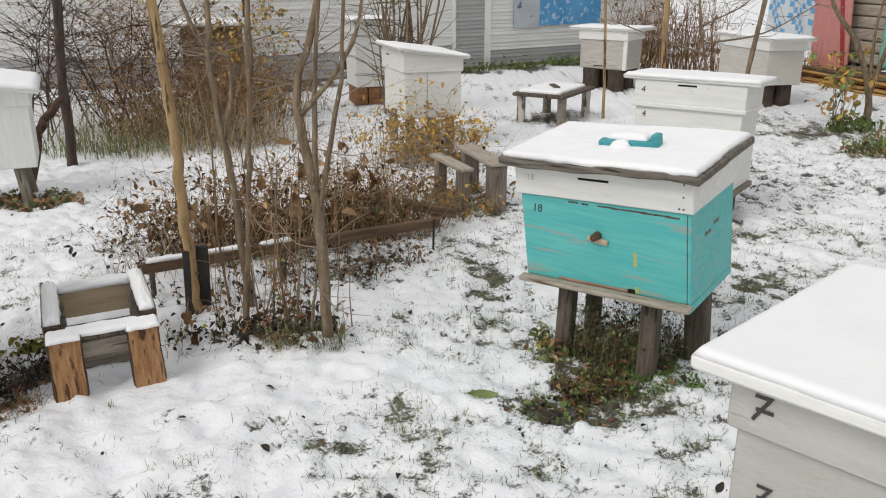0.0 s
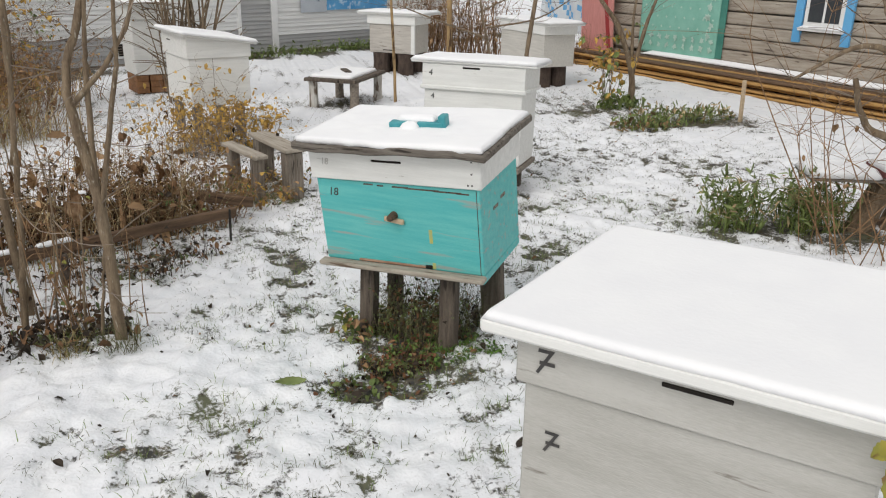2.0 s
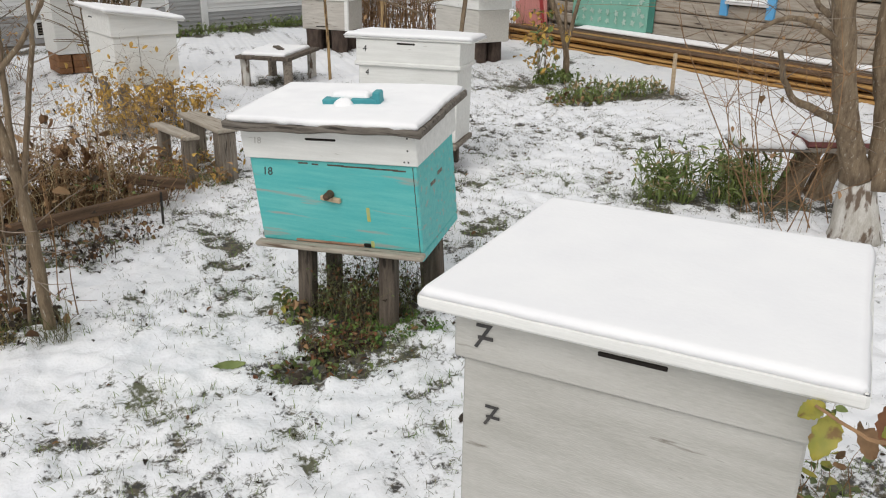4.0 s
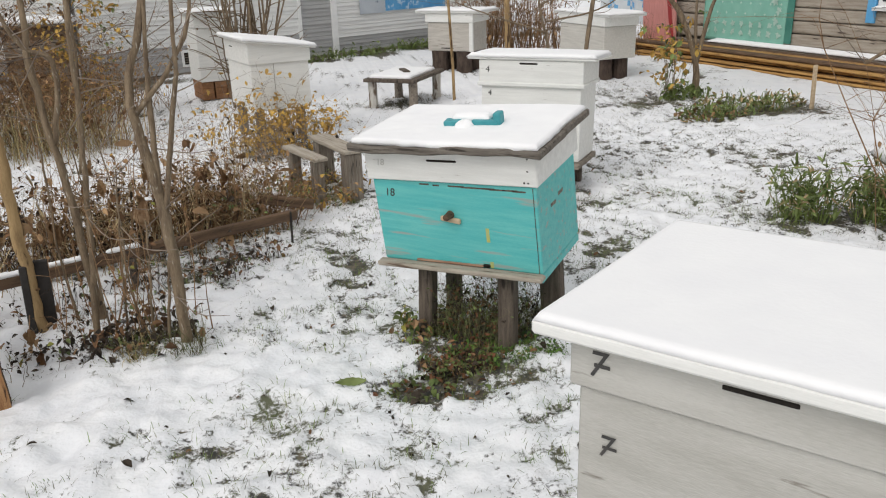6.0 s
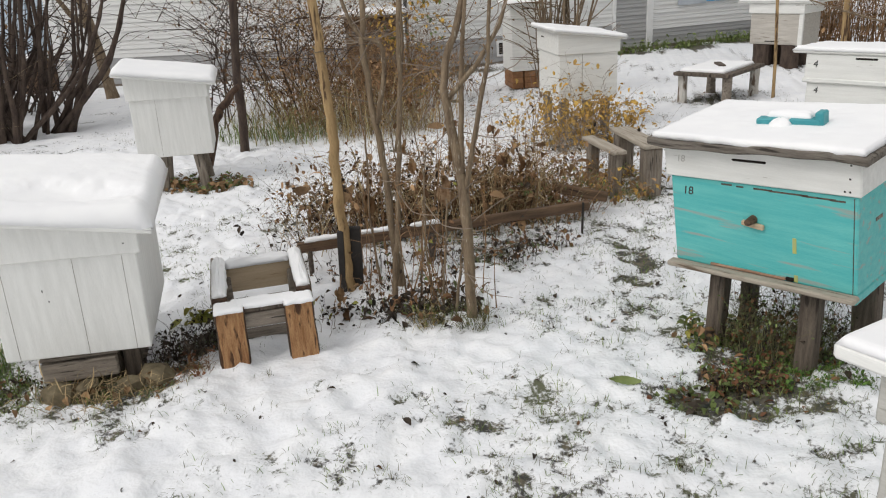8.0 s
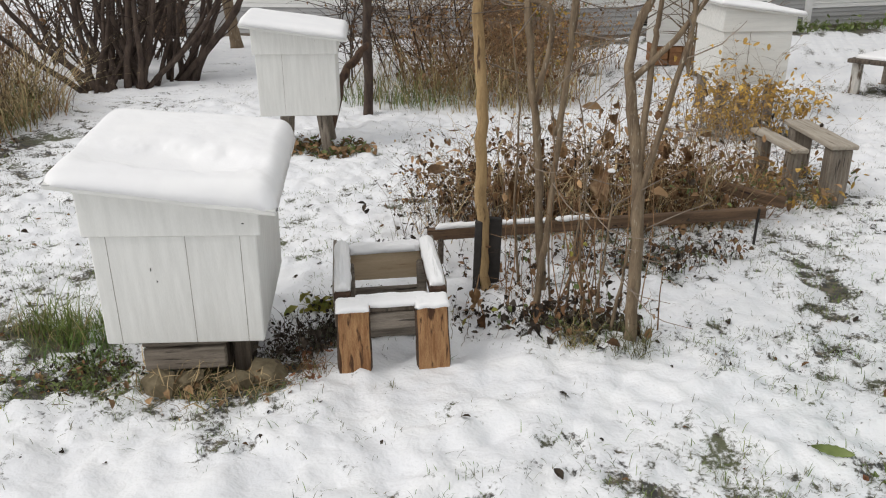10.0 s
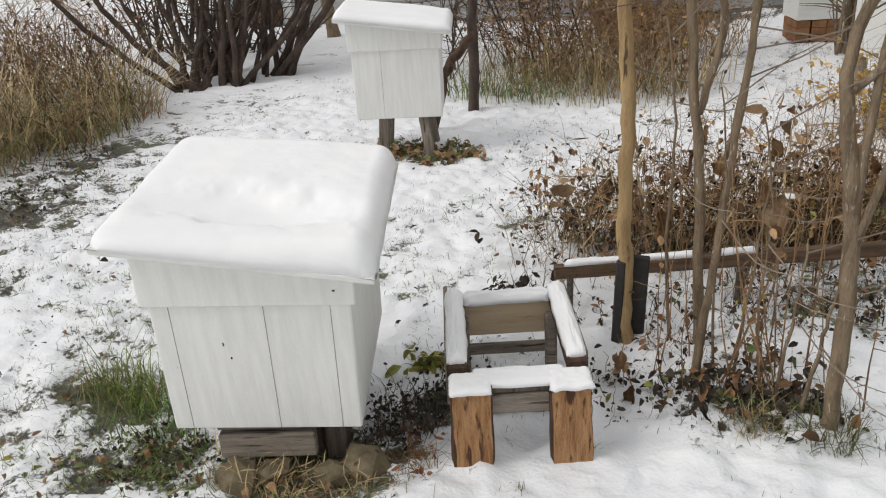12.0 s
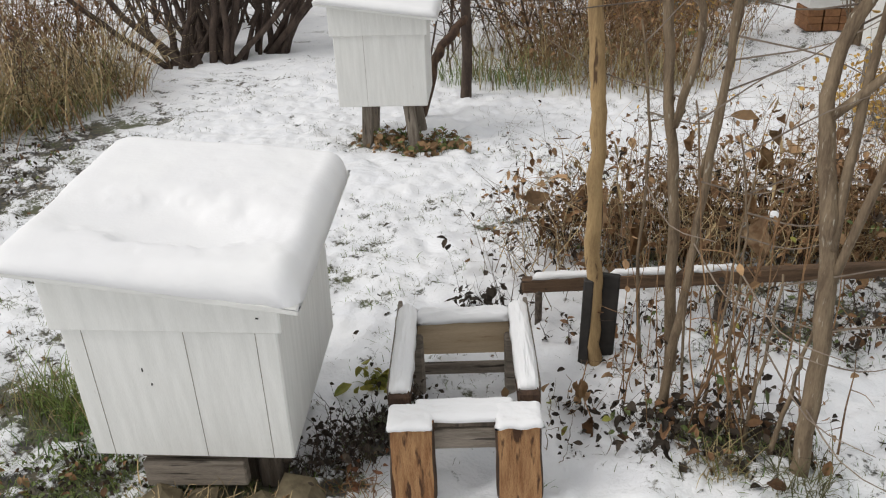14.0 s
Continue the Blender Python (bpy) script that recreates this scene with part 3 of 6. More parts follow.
def leanto_hive(m, w, d, zb, zj, zf, sl, ov, tip, label, mat, seams=(), roof=white_paint, seed=0, band=0.014):
    """A tall box hive with a roof that slopes down to its right; the band under the roof stands proud."""
    h = w / 2
    hive = thing("beehive", m, label, "beehive", "beehives of the apiary")
    part("body", boxed(-h, 0, zb, h, d, zj, 0.004, tip), mat, hive)
    bm = boxed(-h - band, -band, zj - 0.012, h + band, d + band, zf - 0.012, 0.004)
    k = sl / (w + 2 * ov)
    for v in bm.verts:
        if v.co.z > (zj + zf) / 2:
            v.co.z += k * (h + ov - v.co.x)
    bmesh.ops.transform(bm, matrix=tip, verts=bm.verts)
    part("roof_band", bm, mat, hive)
    bm = boxed(-h - ov, -ov, zf - 0.012, h + ov, d + ov, zf + 0.004, 0.003)
    for v in bm.verts:
        v.co.z += k * (h + ov - v.co.x)
    bmesh.ops.transform(bm, matrix=tip, verts=bm.verts)
    part("roof", bm, roof, hive)
    for s in seams:
        part("board_joint", boxed(-h + s * w - 0.0006, -0.0006, zb + 0.003, -h + s * w + 0.0006, 0.002, zj - 0.013, 0, tip), board_grey, hive)
    return hive


# the near white hive with a deep snow cap
PN = pose(-1.641, 2.071, 0, 0, 0, math.degrees(0.425))
TN = lean(0.126, 0.071, 0.034)
near = leanto_hive(PN, 0.453, 0.516, 0.126, 0.49, 0.571, 0.082, 0.067, TN, "white upright-board beehive under a deep snow cap", white_upright, (0.10, 0.57, 0.90))
part("base_plank", boxed(-0.135, 0.012, 0.030, 0.105, 0.04, 0.100, 0.004), board_grey, near)
part("base_plank", boxed(-0.14, 0.030, 0.1015, 0.11, 0.30, 0.114, 0.003), board_grey, near)
part("base_block", boxed(0.115, 0.06, -0.02, 0.17, 0.40, 0.118, 0.006), post_grey, near)
part("base_block", boxed(-0.15, 0.08, -0.02, 0.112, 0.42, 0.1, 0.006), post_grey, near)
part("nail", boxed(-0.0735, -0.0015, 0.367, -0.071, 0.001, 0.376, 0, TN), iron_dark, near)
part("nail", boxed(-0.060, -0.0015, 0.331, -0.057, 0.001, 0.336, 0, TN), iron_dark, near)
part("nail", boxed(0.192, -0.0155, 0.516, 0.198, -0.0135, 0.519, 0, TN), iron_dark, near)
KN = 0.082 / (0.453 + 0.134)
snow_cap(-0.2265 - 0.067, -0.067, 0.2265 + 0.067, 0.516 + 0.067, 0.066, PN @ TN @ Matrix.Translation((0, 0, 0.575 + KN * 0.2935)), "deep soft snow cap on a sloping hive roof, partly slipped", (-KN, 0), 12, 0.004, 0.12, 110, (-0.07, 0.15, 0.27, 0.10, 0.94), 0.70, soft=0.8, ragged=0.006)

# the far white hive on splayed legs
PF = pose(-2.587, 4.462, 0, 0, 0, math.degrees(0.42))
TF = lean(0.226, 0.046, 0.012)
far = leanto_hive(PF, 0.455, 0.36, 0.226, 0.60, 0.675, 0.085, 0.068, TF, "plain white beehive on splayed grey legs", white_upright, (0.33,))
for x, y, dx, dy in ((-0.09, 0.08, -0.02, 0), (0.12, 0.06, 0.03, -0.03), (-0.08, 0.3, -0.03, 0.03), (0.13, 0.3, 0.03, 0.03)):
    post_leg(far, x, y, 0.25, 0.055, 0.05, dx, dy, leg_grey)
KF = 0.085 / (0.455 + 0.136)
snow_cap(-0.2955, -0.068, 0.2955, 0.428, 0.034, PF @ TF @ Matrix.Translation((0, 0, 0.679 + KF * 0.2955)), "thick snow slab on a white hive roof", (-KF, 0), 14, 0.004, 0.15)

# the hive beside the yellow shrub; its narrow side is the front
PB = pose(-0.288, 5.947, 0, 0, 0, math.degrees(0.344)) @ pose(0.222, 0, 0)
back = leanto_hive(PB, 0.444, 0.564, 0.261, 0.612, 0.70, 0.075, 0.05, Matrix(), "white beehive with a sloping roof on short posts", white_paint, ())
part("vent_slot", boxed(-0.2375, 0.36, 0.70, -0.233, 0.44, 0.708, 0.001), hole_dark, back)
part("side_seam", boxed(-0.05, -0.0015, 0.262, -0.047, 0.001, 0.6, 0), board_grey, back)
for x in (-0.17, 0.15):
    for y in (0.06, 0.5):
        post_leg(back, x, y, 0.26, 0.06, 0.055, material=leg_grey)
snow_cap(-0.272, -0.05, 0.272, 0.614, 0.018, PB @ Matrix.Translation((0, 0, 0.705 + 0.138 * 0.272)), "thin snow on a sloping white hive roof", (-0.138, 0), 16)

# ---- further hives, behind ----
P3 = pose(1.614, 9.669, 0, 0, 0, math.degrees(-0.653))
h3 = thing("beehive", P3, "weathered grey beehive with a white lid on a log pile", "beehive", "beehives of the apiary")
part("body", boxed(0, 0, 0.23, 0.584, 0.415, 0.56, 0.005), surface("hive_raw", (0.55, 0.52, 0.47), (0.42, 0.39, 0.35), 4, ALONG_X, 0.75, 0.3, (0.28, 0.25, 0.21), 6, 0.62), h3)
part("upper_box", boxed(-0.02, -0.02, 0.561, 0.604, 0.435, 0.669, 0.005), white_paint, h3)
part("lid", boxed(-0.14, -0.05, 0.670, 0.724, 0.465, 0.694, 0.005), white_paint, h3)
part("corner_board", boxed(0.55, -0.012, 0.23, 0.596, 0.02, 0.56, 0.003), white_paint, h3)
part("entrance_slot", boxed(0.18, -0.004, 0.26, 0.34, 0.004, 0.27, 0.001), hole_dark, h3)
snow_cap(-0.14, -0.05, 0.724, 0.465, 0.018, P3 @ Matrix.Translation((0, 0, 0.694)), "thin snow on a hive lid", seed=21, n=16)
for i, (x, y, r) in enumerate(((0.13, 0.06, 0.12), (0.45, 0.06, 0.115), (0.46, 0.32, 0.11), (0.13, 0.31, 0.11))):
    v, fc = [], []
    tube_into(v, fc, [(0, 0, -0.02), (0.0, 0, 0.12), (0, 0, 0.228)], [r * 0.85, r * 0.8, r * 0.85], 14)
    ob = raw("stump", v, fc, stem_dark, smoothed=False)
    ob.matrix_world = P3 @ Matrix.Translation((x, y, 0))
    tagged(ob, "dark sawn log under a beehive", "log", "logs under the hive")

PR = pose(3.044, 8.998, 0, 0, 0, math.degrees(-1.348))
hr = thing("beehive", PR, "greyish white beehive with a broad snowy lid", "beehive", "beehives of the apiary")
part("body", boxed(0, 0, 0.217, 0.884, 0.406, 0.556, 0.005), surface("hive_cream", (0.60, 0.58, 0.53), (0.50, 0.48, 0.44), 4, ALONG_X, 0.7, 0.2, (0.36, 0.33, 0.28), 6, 0.66), hr)
part("upper_box", boxed(-0.015, -0.015, 0.557, 0.90, 0.421, 0.652, 0.005), white_paint, hr)
part("lid", boxed(-0.11, -0.022, 0.653, 0.994, 0.45, 0.679, 0.005), white_paint, hr)
snow_cap(-0.11, -0.022, 0.994, 0.45, 0.02, PR @ Matrix.Translation((0, 0, 0.679)), "thin snow on a broad hive lid", seed=23, n=16)
for x, y in ((0.12, 0.10), (0.76, 0.10), (0.12, 0.30), (0.76, 0.30)):
    v, fc = [], []
    tube_into(v, fc, [(0, 0, -0.02), (0, 0, 0.215)], [0.09, 0.085], 12)
    ob = raw("stump", v, fc, stem_dark)
    ob.matrix_world = PR @ Matrix.Translation((x, y, 0))
    tagged(ob, "dark sawn log under a beehive", "log", "logs under the hive")

PX = pose(-0.90, 8.25, 0, 0, 0, 20)
hx = thing("beehive", PX, "white beehive on red bricks behind the lilac stems", "beehive", "beehives of the apiary")
part("body", boxed(0, 0, 0.18, 0.36, 0.42, 0.70, 0.005), white_paint, hx)
part("upper_box", boxed(-0.015, -0.015, 0.701, 0.375, 0.435, 0.83, 0.005), white_paint, hx)
part("lid", boxed(-0.05, -0.05, 0.831, 0.41, 0.47, 0.85, 0.004), white_paint, hx)
part("vent_slot", boxed(0.10, -0.018, 0.79, 0.18, -0.014, 0.80, 0.001), hole_dark, hx)
snow_cap(-0.05, -0.05, 0.41, 0.47, 0.02, PX @ Matrix.Translation((0, 0, 0.85)), "thin snow on a hive lid", seed=25, n=12)
for k in range(3):
    for x in (0.0, 0.13, 0.25):
        ob = finish("brick", boxed(x, 0.0, 0.0, x + 0.115, 0.36, 0.056, 0.004), brick_red)
        ob.matrix_world = PX @ Matrix.Translation((0.0, 0.0, 0.002 + 0.058 * k))
        tagged(ob, "old red brick stacked under a hive", "brick", "bricks under the hive")

# ---- the low sawn-log stand with snowy rails ----
PS = pose(-1.089, 2.329, 0, 0, 0, math.degrees(0.462))
stand = thing("hive_stand", PS, "low hive stand of split logs and boards with snow", "stand")
for sx, x in ((-1, -0.163), (1, 0.163)):
    v, fc = [], []
    prof = [(-0.046, 0.0), (0.046, 0.0), (0.052, 0.03), (0.035, 0.065), (0.0, 0.08), (-0.035, 0.065), (-0.052, 0.03)]
    for i in range(6):
        z = -0.03 + 0.238 * i / 5
        k = 1.03 - 0.05 * i / 5
        for px, py in prof:
            v.append((x * (1 + 0.03 * (1 - i / 5)) - sx * 0.046 + px * k + 0.0012 * math.sin(i * 2.1 + px * 90), py * k + 0.0015 * math.sin(i * 1.7 + x * 30) - 0.004 * (5 - i), z))
    for i in range(5):
        for k in range(7):
            fc.append((i * 7 + k, i * 7 + (k + 1) % 7, i * 7 + 7 + (k + 1) % 7, i * 7 + 7 + k))
    fc += [tuple(range(7))[::-1], tuple(range(35, 42))]
    leg = raw("leg", v, fc, log_orange, stand, "split log with orange wood and dark bark")
    leg.data.materials.append(bark_dark)
    for p in leg.data.polygons:
        if p.normal.y > -0.55 and abs(p.normal.z) < 0.5:
            p.material_index = 1
for x in (-0.125, 0.125):
    part("rear_leg", boxed(x - 0.016, 0.405, -0.03, x + 0.016, 0.448, 0.17, 0.006), board_grey, stand)
part("front_board", boxed(-0.115, 0.02, 0.125, 0.115, 0.05, 0.178, 0.004), board_grey, stand)
part("front_board", boxed(-0.112, 0.024, 0.179, 0.112, 0.085, 0.202, 0.006), post_grey, stand, "dark rough bark-edged board")
part("back_board", boxed(-0.135, 0.45, 0.098, 0.135, 0.475, 0.205, 0.004), plank_pale, stand, "pale new board")
part("sill_board", boxed(-0.11, 0.20, 0.0, 0.11, 0.235, 0.03, 0.004), board_grey, stand)
part("low_board", boxed(-0.12, 0.452, 0.03, 0.12, 0.474, 0.062, 0.004), board_grey, stand)
for sx in (-1, 1):
    part("side_rail", boxed(sx * 0.148 - 0.026, 0.092, 0.186, sx * 0.148 + 0.026, 0.50, 0.220, 0.005), bark_dark, stand)
    part("side_board", boxed(sx * 0.172 - 0.006, 0.12, 0.09, sx * 0.172 + 0.006, 0.535, 0.225, 0.003), board_grey, stand)
for u0, v0, u1, v1, z, th, sd in ((-0.172, 0.105, -0.124, 0.49, 0.220, 0.024, 31), (0.124, 0.105, 0.172, 0.50, 0.220, 0.024, 32), (-0.13, 0.44, 0.13, 0.49, 0.205, 0.03, 33), (-0.112, 0.022, 0.112, 0.094, 0.201, 0.013, 34), (-0.168, -0.010, -0.070, 0.07, 0.205, 0.011, 35), (0.072, -0.010, 0.168, 0.07, 0.205, 0.011, 36)):
    snow_cap(u0, v0, u1, v1, th, PS @ Matrix.Translation((0, 0, z)), "soft snow strip on the hive stand", seed=sd, n=36, over=0.004, lumps=0.35, soft=1.2, ragged=0.004)

# ---- small trestles and the bench ----
def trestle(a, b, z, w, label, lw=0.055):
    """A board on two stout posts."""
    a, b = Vector((*a, 0)), Vector((*b, 0))
    d = b - a
    m = pose(*a, 0, 0, math.degrees(math.atan2(d.y, d.x)))
    t = thing("trestle", m, label, "trestle", "low trestles for a hive")
    n = d.length
    part("board", boxed(-0.04, -w / 2, z - 0.022, n + 0.05, w / 2, z, 0.005), bpy.data.materials["landing_wood"], t)
    for x in (0.02, n - 0.03):
        part("leg", boxed(x - lw / 2, -lw * 0.6, -0.04, x + lw / 2, lw * 0.6, z - 0.0225, 0.008), leg_grey, t)
    return t


trestle((0.117, 4.39), (-0.03, 4.72), 0.265, 0.085, "low weathered board trestle in the grass")
trestle((0.31, 4.42), (0.15, 4.85), 0.29, 0.13, "low weathered board trestle beside the path", 0.085)
PBn = pose(1.03, 7.47, 0, 0, 0, 59.5)
bench = thing("bench", PBn, "low dark plank bench with snow on top", "bench")
for y0, y1 in ((-0.25, -0.09), (-0.085, 0.08), (0.085, 0.25)):
    part("plank", boxed(-0.39, y0, 0.245, 0.39, y1, 0.275, 0.005), post_grey, bench)
for x, y, mtl in ((-0.3, -0.2, board_grey), (0.3, -0.2, chalk_bark), (-0.3, 0.2, chalk_bark), (0.3, 0.2, board_grey)):
    v, fc = [], []
    tube_into(v, fc, [(x, y, -0.03), (x * 0.98, y, 0.1), (x, y, 0.2445)], [0.045, 0.04, 0.042], 9)
    raw("leg", v, fc, mtl, bench)
snow_cap(-0.33, -0.19, 0.36, 0.24, 0.02, PBn @ Matrix.Translation((0, 0, 0.275)), "snow on a plank bench", seed=41, n=20, over=-0.004)
stick = finish("board_piece", boxed(-0.10, -0.03, 0.293, 0.12, 0.03, 0.312, 0.004, Matrix.Rotation(radians(35), 4, "Z")), post_grey)
stick.matrix_world = PBn
tagged(stick, "dark loose board lying on the snowy bench", "board")

# ---- sided house ----
def sided_house(origin, direction, spans, height, depth, label, row=0.105):
    """A house whose front is clad in lapped siding; spans: start, end and the height of the grey band."""
    dx, dy = direction
    m = Matrix(((dx, -dy, 0, origin[0]), (dy, dx, 0, origin[1]), (0, 0, 1, 0), (0, 0, 0, 1)))
    house = thing("house", m, label, "house", "houses round the yard")
    lo, hi = spans[0][0], spans[-1][1]
    part("wall", boxed(lo, 0.003, -0.1, hi, depth, height, 0.0), siding_grey, house)
    part("foundation", boxed(lo + 0.01, -0.006, -0.1, hi - 0.01, 0.0, 0.035, 0.0), board_grey, house)
    for a, b, band in spans:
        if b - a < 0.15:
            part("corner_trim", boxed(a, -0.03, 0.02, b, 0.001, height, 0.004), trim_white, house)
            continue
        shared = {}
        for k in range(int((height - 0.04) / row)):
            z = 0.04 + k * row
            mat = siding_grey if z + row / 2 < band else siding_white
            if mat.name not in shared:
                me = bpy.data.meshes.new("siding_plank")
                c = row * 0.45
                prof = ((0.0, 0.0), (-0.016, 0.0), (-0.006, c), (-0.012, c + 0.004), (-0.002, row + 0.004), (0.0, row + 0.004))
                vs = [(x, y, zz) for x in (a + 0.001, b - 0.001) for y, zz in prof]
                fs = [(i, i + 6, i + 7, i + 1) for i in range(5)]
                me.from_pydata(vs, [], [f[::-1] for f in fs] + [tuple(range(6)), tuple(range(6, 12))[::-1]])
                me.materials.append(mat)
                shared[mat.name] = me
            ob = new("siding_plank", shared[mat.name])
            ob.parent = house
            ob.location = (0, 0, z)
    bm = bmesh.new()
    o, rise = 0.12, 1.6
    prof = [(-o, height - 0.05), (depth / 2, height + rise), (depth + o, height - 0.05), (depth + o, height + 0.05), (depth / 2, height + rise + 0.12), (-o, height + 0.05)]
    ends = [[bm.verts.new((x, y, z)) for y, z in prof] for x in (lo - 0.3, hi + 0.3)]
    for i in range(6):
        bm.faces.new((ends[0][i], ends[0][(i + 1) % 6], ends[1][(i + 1) % 6], ends[1][i]))
    bm.faces.new(ends[0][::-1])
    bm.faces.new(ends[1])
    bmesh.ops.recalc_face_normals(bm, faces=bm.faces)
    part("roof", bm, roof_tin, house)
    return house, m


houseB, MB = sided_house((0.6, 11.6), (0.83, 0.5578), [(-3.5, -0.60, 0.36), (-0.60, -0.55, 9), (-0.55, -0.05, 9), (-0.05, 0.05, 9), (0.05, 3.62, 0.27)], 2.7, 5.0, "white and grey sided house with lapped cladding")
vent = part("vent_grate", boxed(-2.34, -0.03, 0.10, -2.14, -0.016, 0.30, 0.004), trim_white, houseB)
part("grate_opening", boxed(-2.31, -0.033, 0.13, -2.17, -0.029, 0.27, 0.0), hole_dark, vent)
for k in range(4):
    part("grate_bar", boxed(-2.31, -0.037, 0.15 + 0.03 * k, -2.17, -0.0335, 0.157 + 0.03 * k, 0.0), board_grey, vent)
pm = MB @ Matrix.Translation((0, -0.03, 0))
poster = thing("banner", pm, "blue patterned plastic banner with a pale end hung on siding", "banner")
part("blue_sheet", boxed(0.93, -0.004, 0.56, 2.15, 0.0, 1.75, 0.0), blue_poster, poster)
part("pale_sheet", boxed(0.45, -0.003, 0.54, 0.929, 0.0, 1.75, 0.0), pale_poster, poster)

L = math.hypot(4.42, 0.55)
houseA, MA = sided_house((-6.72, 9.1), (4.42 / L, 0.55 / L), [(-0.06, 0.06, 9), (0.06, 4.4, 0.36)], 2.7, 4.0, "white sided house wing with a grey lower band")
blue_wing = thing("porch", MA, "pale blue board porch beside the sided house", "porch")
for k in range(8):
    part("board", boxed(-1.1 + 0.125 * k, 0.3, 0.0, -0.98 + 0.125 * k, 0.325, 2.3, 0.004), surface("pale_blue", (0.50, 0.58, 0.66), (0.42, 0.50, 0.58), 5, ALONG_Z, 0.6, 0.1) if k == 0 else bpy.data.materials["pale_blue"], blue_wing)
v, fc = [], []
tube_into(v, fc, [(0, 0, -0.02), (0, 0, 0.15), (0, 0, 0.4)], [0.2, 0.23, 0.2], 16)
barrel = raw("barrel", v, fc, plank_brown, smoothed=True)
barrel.matrix_world = pose(-7.0, 9.0, 0)
tagged(barrel, "brown barrel with snow on it", "barrel")
snow_cap(-0.17, -0.17, 0.17, 0.17, 0.06, pose(-7.0, 9.0, 0.4), "snow on a brown barrel", seed=44, n=12, over=0.0)

# ---- log house with stacked slabs ----
ML = Matrix(((0.264, 0.965, 0, 5.2), (-0.965, 0.264, 0, 9.85), (0, 0, 1, 0), (0, 0, 0, 1)))
loghouse = thing("log_house", ML, "old grey log house with blue window trim", "house", "houses round the yard")
part("wall", boxed(-1.0, 0.10, -0.1, 7.0, 4.2, 2.5, 0.0), log_wall_wood, loghouse)
rng = random.Random(4)
for k in range(15):
    z = 0.30 + 0.142 * k
    bm = boxed(-1.0, -0.045 + 0.008 * rng.uniform(-1, 1), z - 0.066, 7.0, 0.098, z + 0.066, 0.022, Matrix.Rotation(radians(0.12 * rng.uniform(-1, 1)), 4, "Y"), 3)
    part("log", bm, log_wall_wood, loghouse, smoothed=False)
bm = bmesh.new()
prof = [(-0.5, 2.45), (2.1, 3.9), (4.7, 2.45), (4.7, 2.55), (2.1, 4.0), (-0.5, 2.55)]
ends = [[bm.verts.new((x, y, z)) for y, z in prof] for x in (-1.4, 7.4)]
for i in range(6):
    bm.faces.new((ends[0][i], ends[0][(i + 1) % 6], ends[1][(i + 1) % 6], ends[1][i]))
bm.faces.new(ends[0][::-1]), bm.faces.new(ends[1])
bmesh.ops.recalc_face_normals(bm, faces=bm.faces)
part("roof", bm, roof_tin, loghouse)
part("ledge", boxed(-0.9, -0.16, 0.14, 6.8, -0.052, 0.205, 0.006), board_grey, loghouse)
snow_cap(0.3, -0.16, 6.6, -0.052, 0.04, ML @ Matrix.Translation((0, 0, 0.205)), "snow along the log house ledge", seed=50, n=40)
win = part("window_frame", boxed(2.56, -0.075, 0.70, 3.02, -0.03, 1.45, 0.006), trim_white, loghouse, "white window frame")
part("pane", boxed(2.61, -0.079, 0.76, 2.775, -0.0755, 1.40, 0.0), glass_dark, win)
part("pane", boxed(2.805, -0.079, 0.76, 2.97, -0.0755, 1.40, 0.0), glass_dark, win)
part("sill", boxed(2.53, -0.12, 0.668, 3.05, -0.03, 0.699, 0.005), trim_white, win)
for x, tl in ((2.50, 0.0), (3.07, 0.0)):
    part("window_trim", boxed(x - 0.05, -0.085, 0.545, x + 0.045, -0.05, 1.55, 0.004), blue_paint, loghouse, "blue painted window trim")
snow_cap(2.54, -0.12, 3.04, -0.08, 0.02, ML @ Matrix.Translation((0, 0, 0.699)), "snow on the window sill", seed=51, n=10)

# a mint cloth with pale print hung over a door, and its darker edge
mint = thing("door_cloth", ML @ Matrix.Translation((0, -0.07, 0)), "mint green cloth with pale lace-like print hung on the log wall", "cloth")
bm = bmesh.new()
bmesh.ops.create_grid(bm, x_segments=40, y_segments=30, size=0.5, matrix=Matrix.Translation((0.79, 0, 0.87)) @ Matrix.Rotation(radians(90), 4, "X") @ Matrix.Diagonal((1.30, 1.30, 1, 1)))
for q in bm.verts:
    q.co.y += 0.005 * math.sin(q.co.x * 9) * (1.6 - q.co.z)
bmesh.ops.solidify(bm, geom=bm.faces[:], thickness=0.004)
part("cloth", bm, mint_cloth, mint, smoothed=True)
part("hem", boxed(1.445, -0.004, 0.26, 1.54, 0.006, 1.52, 0.002), mint_dark, mint, "dark green folded edge")
rng = random.Random(9)
bm = bmesh.new()


def petal(bm, x, z, r, a, y=-0.0125):
    pts = [(0, 0), (0.35, 0.3), (1.0, 0), (0.35, -0.3)]
    ca, sa = math.cos(a), math.sin(a)
    bm.faces.new([bm.verts.new((x + r * (u * ca - w * sa), y, z + r * (u * sa + w * ca))) for u, w in pts][::-1])


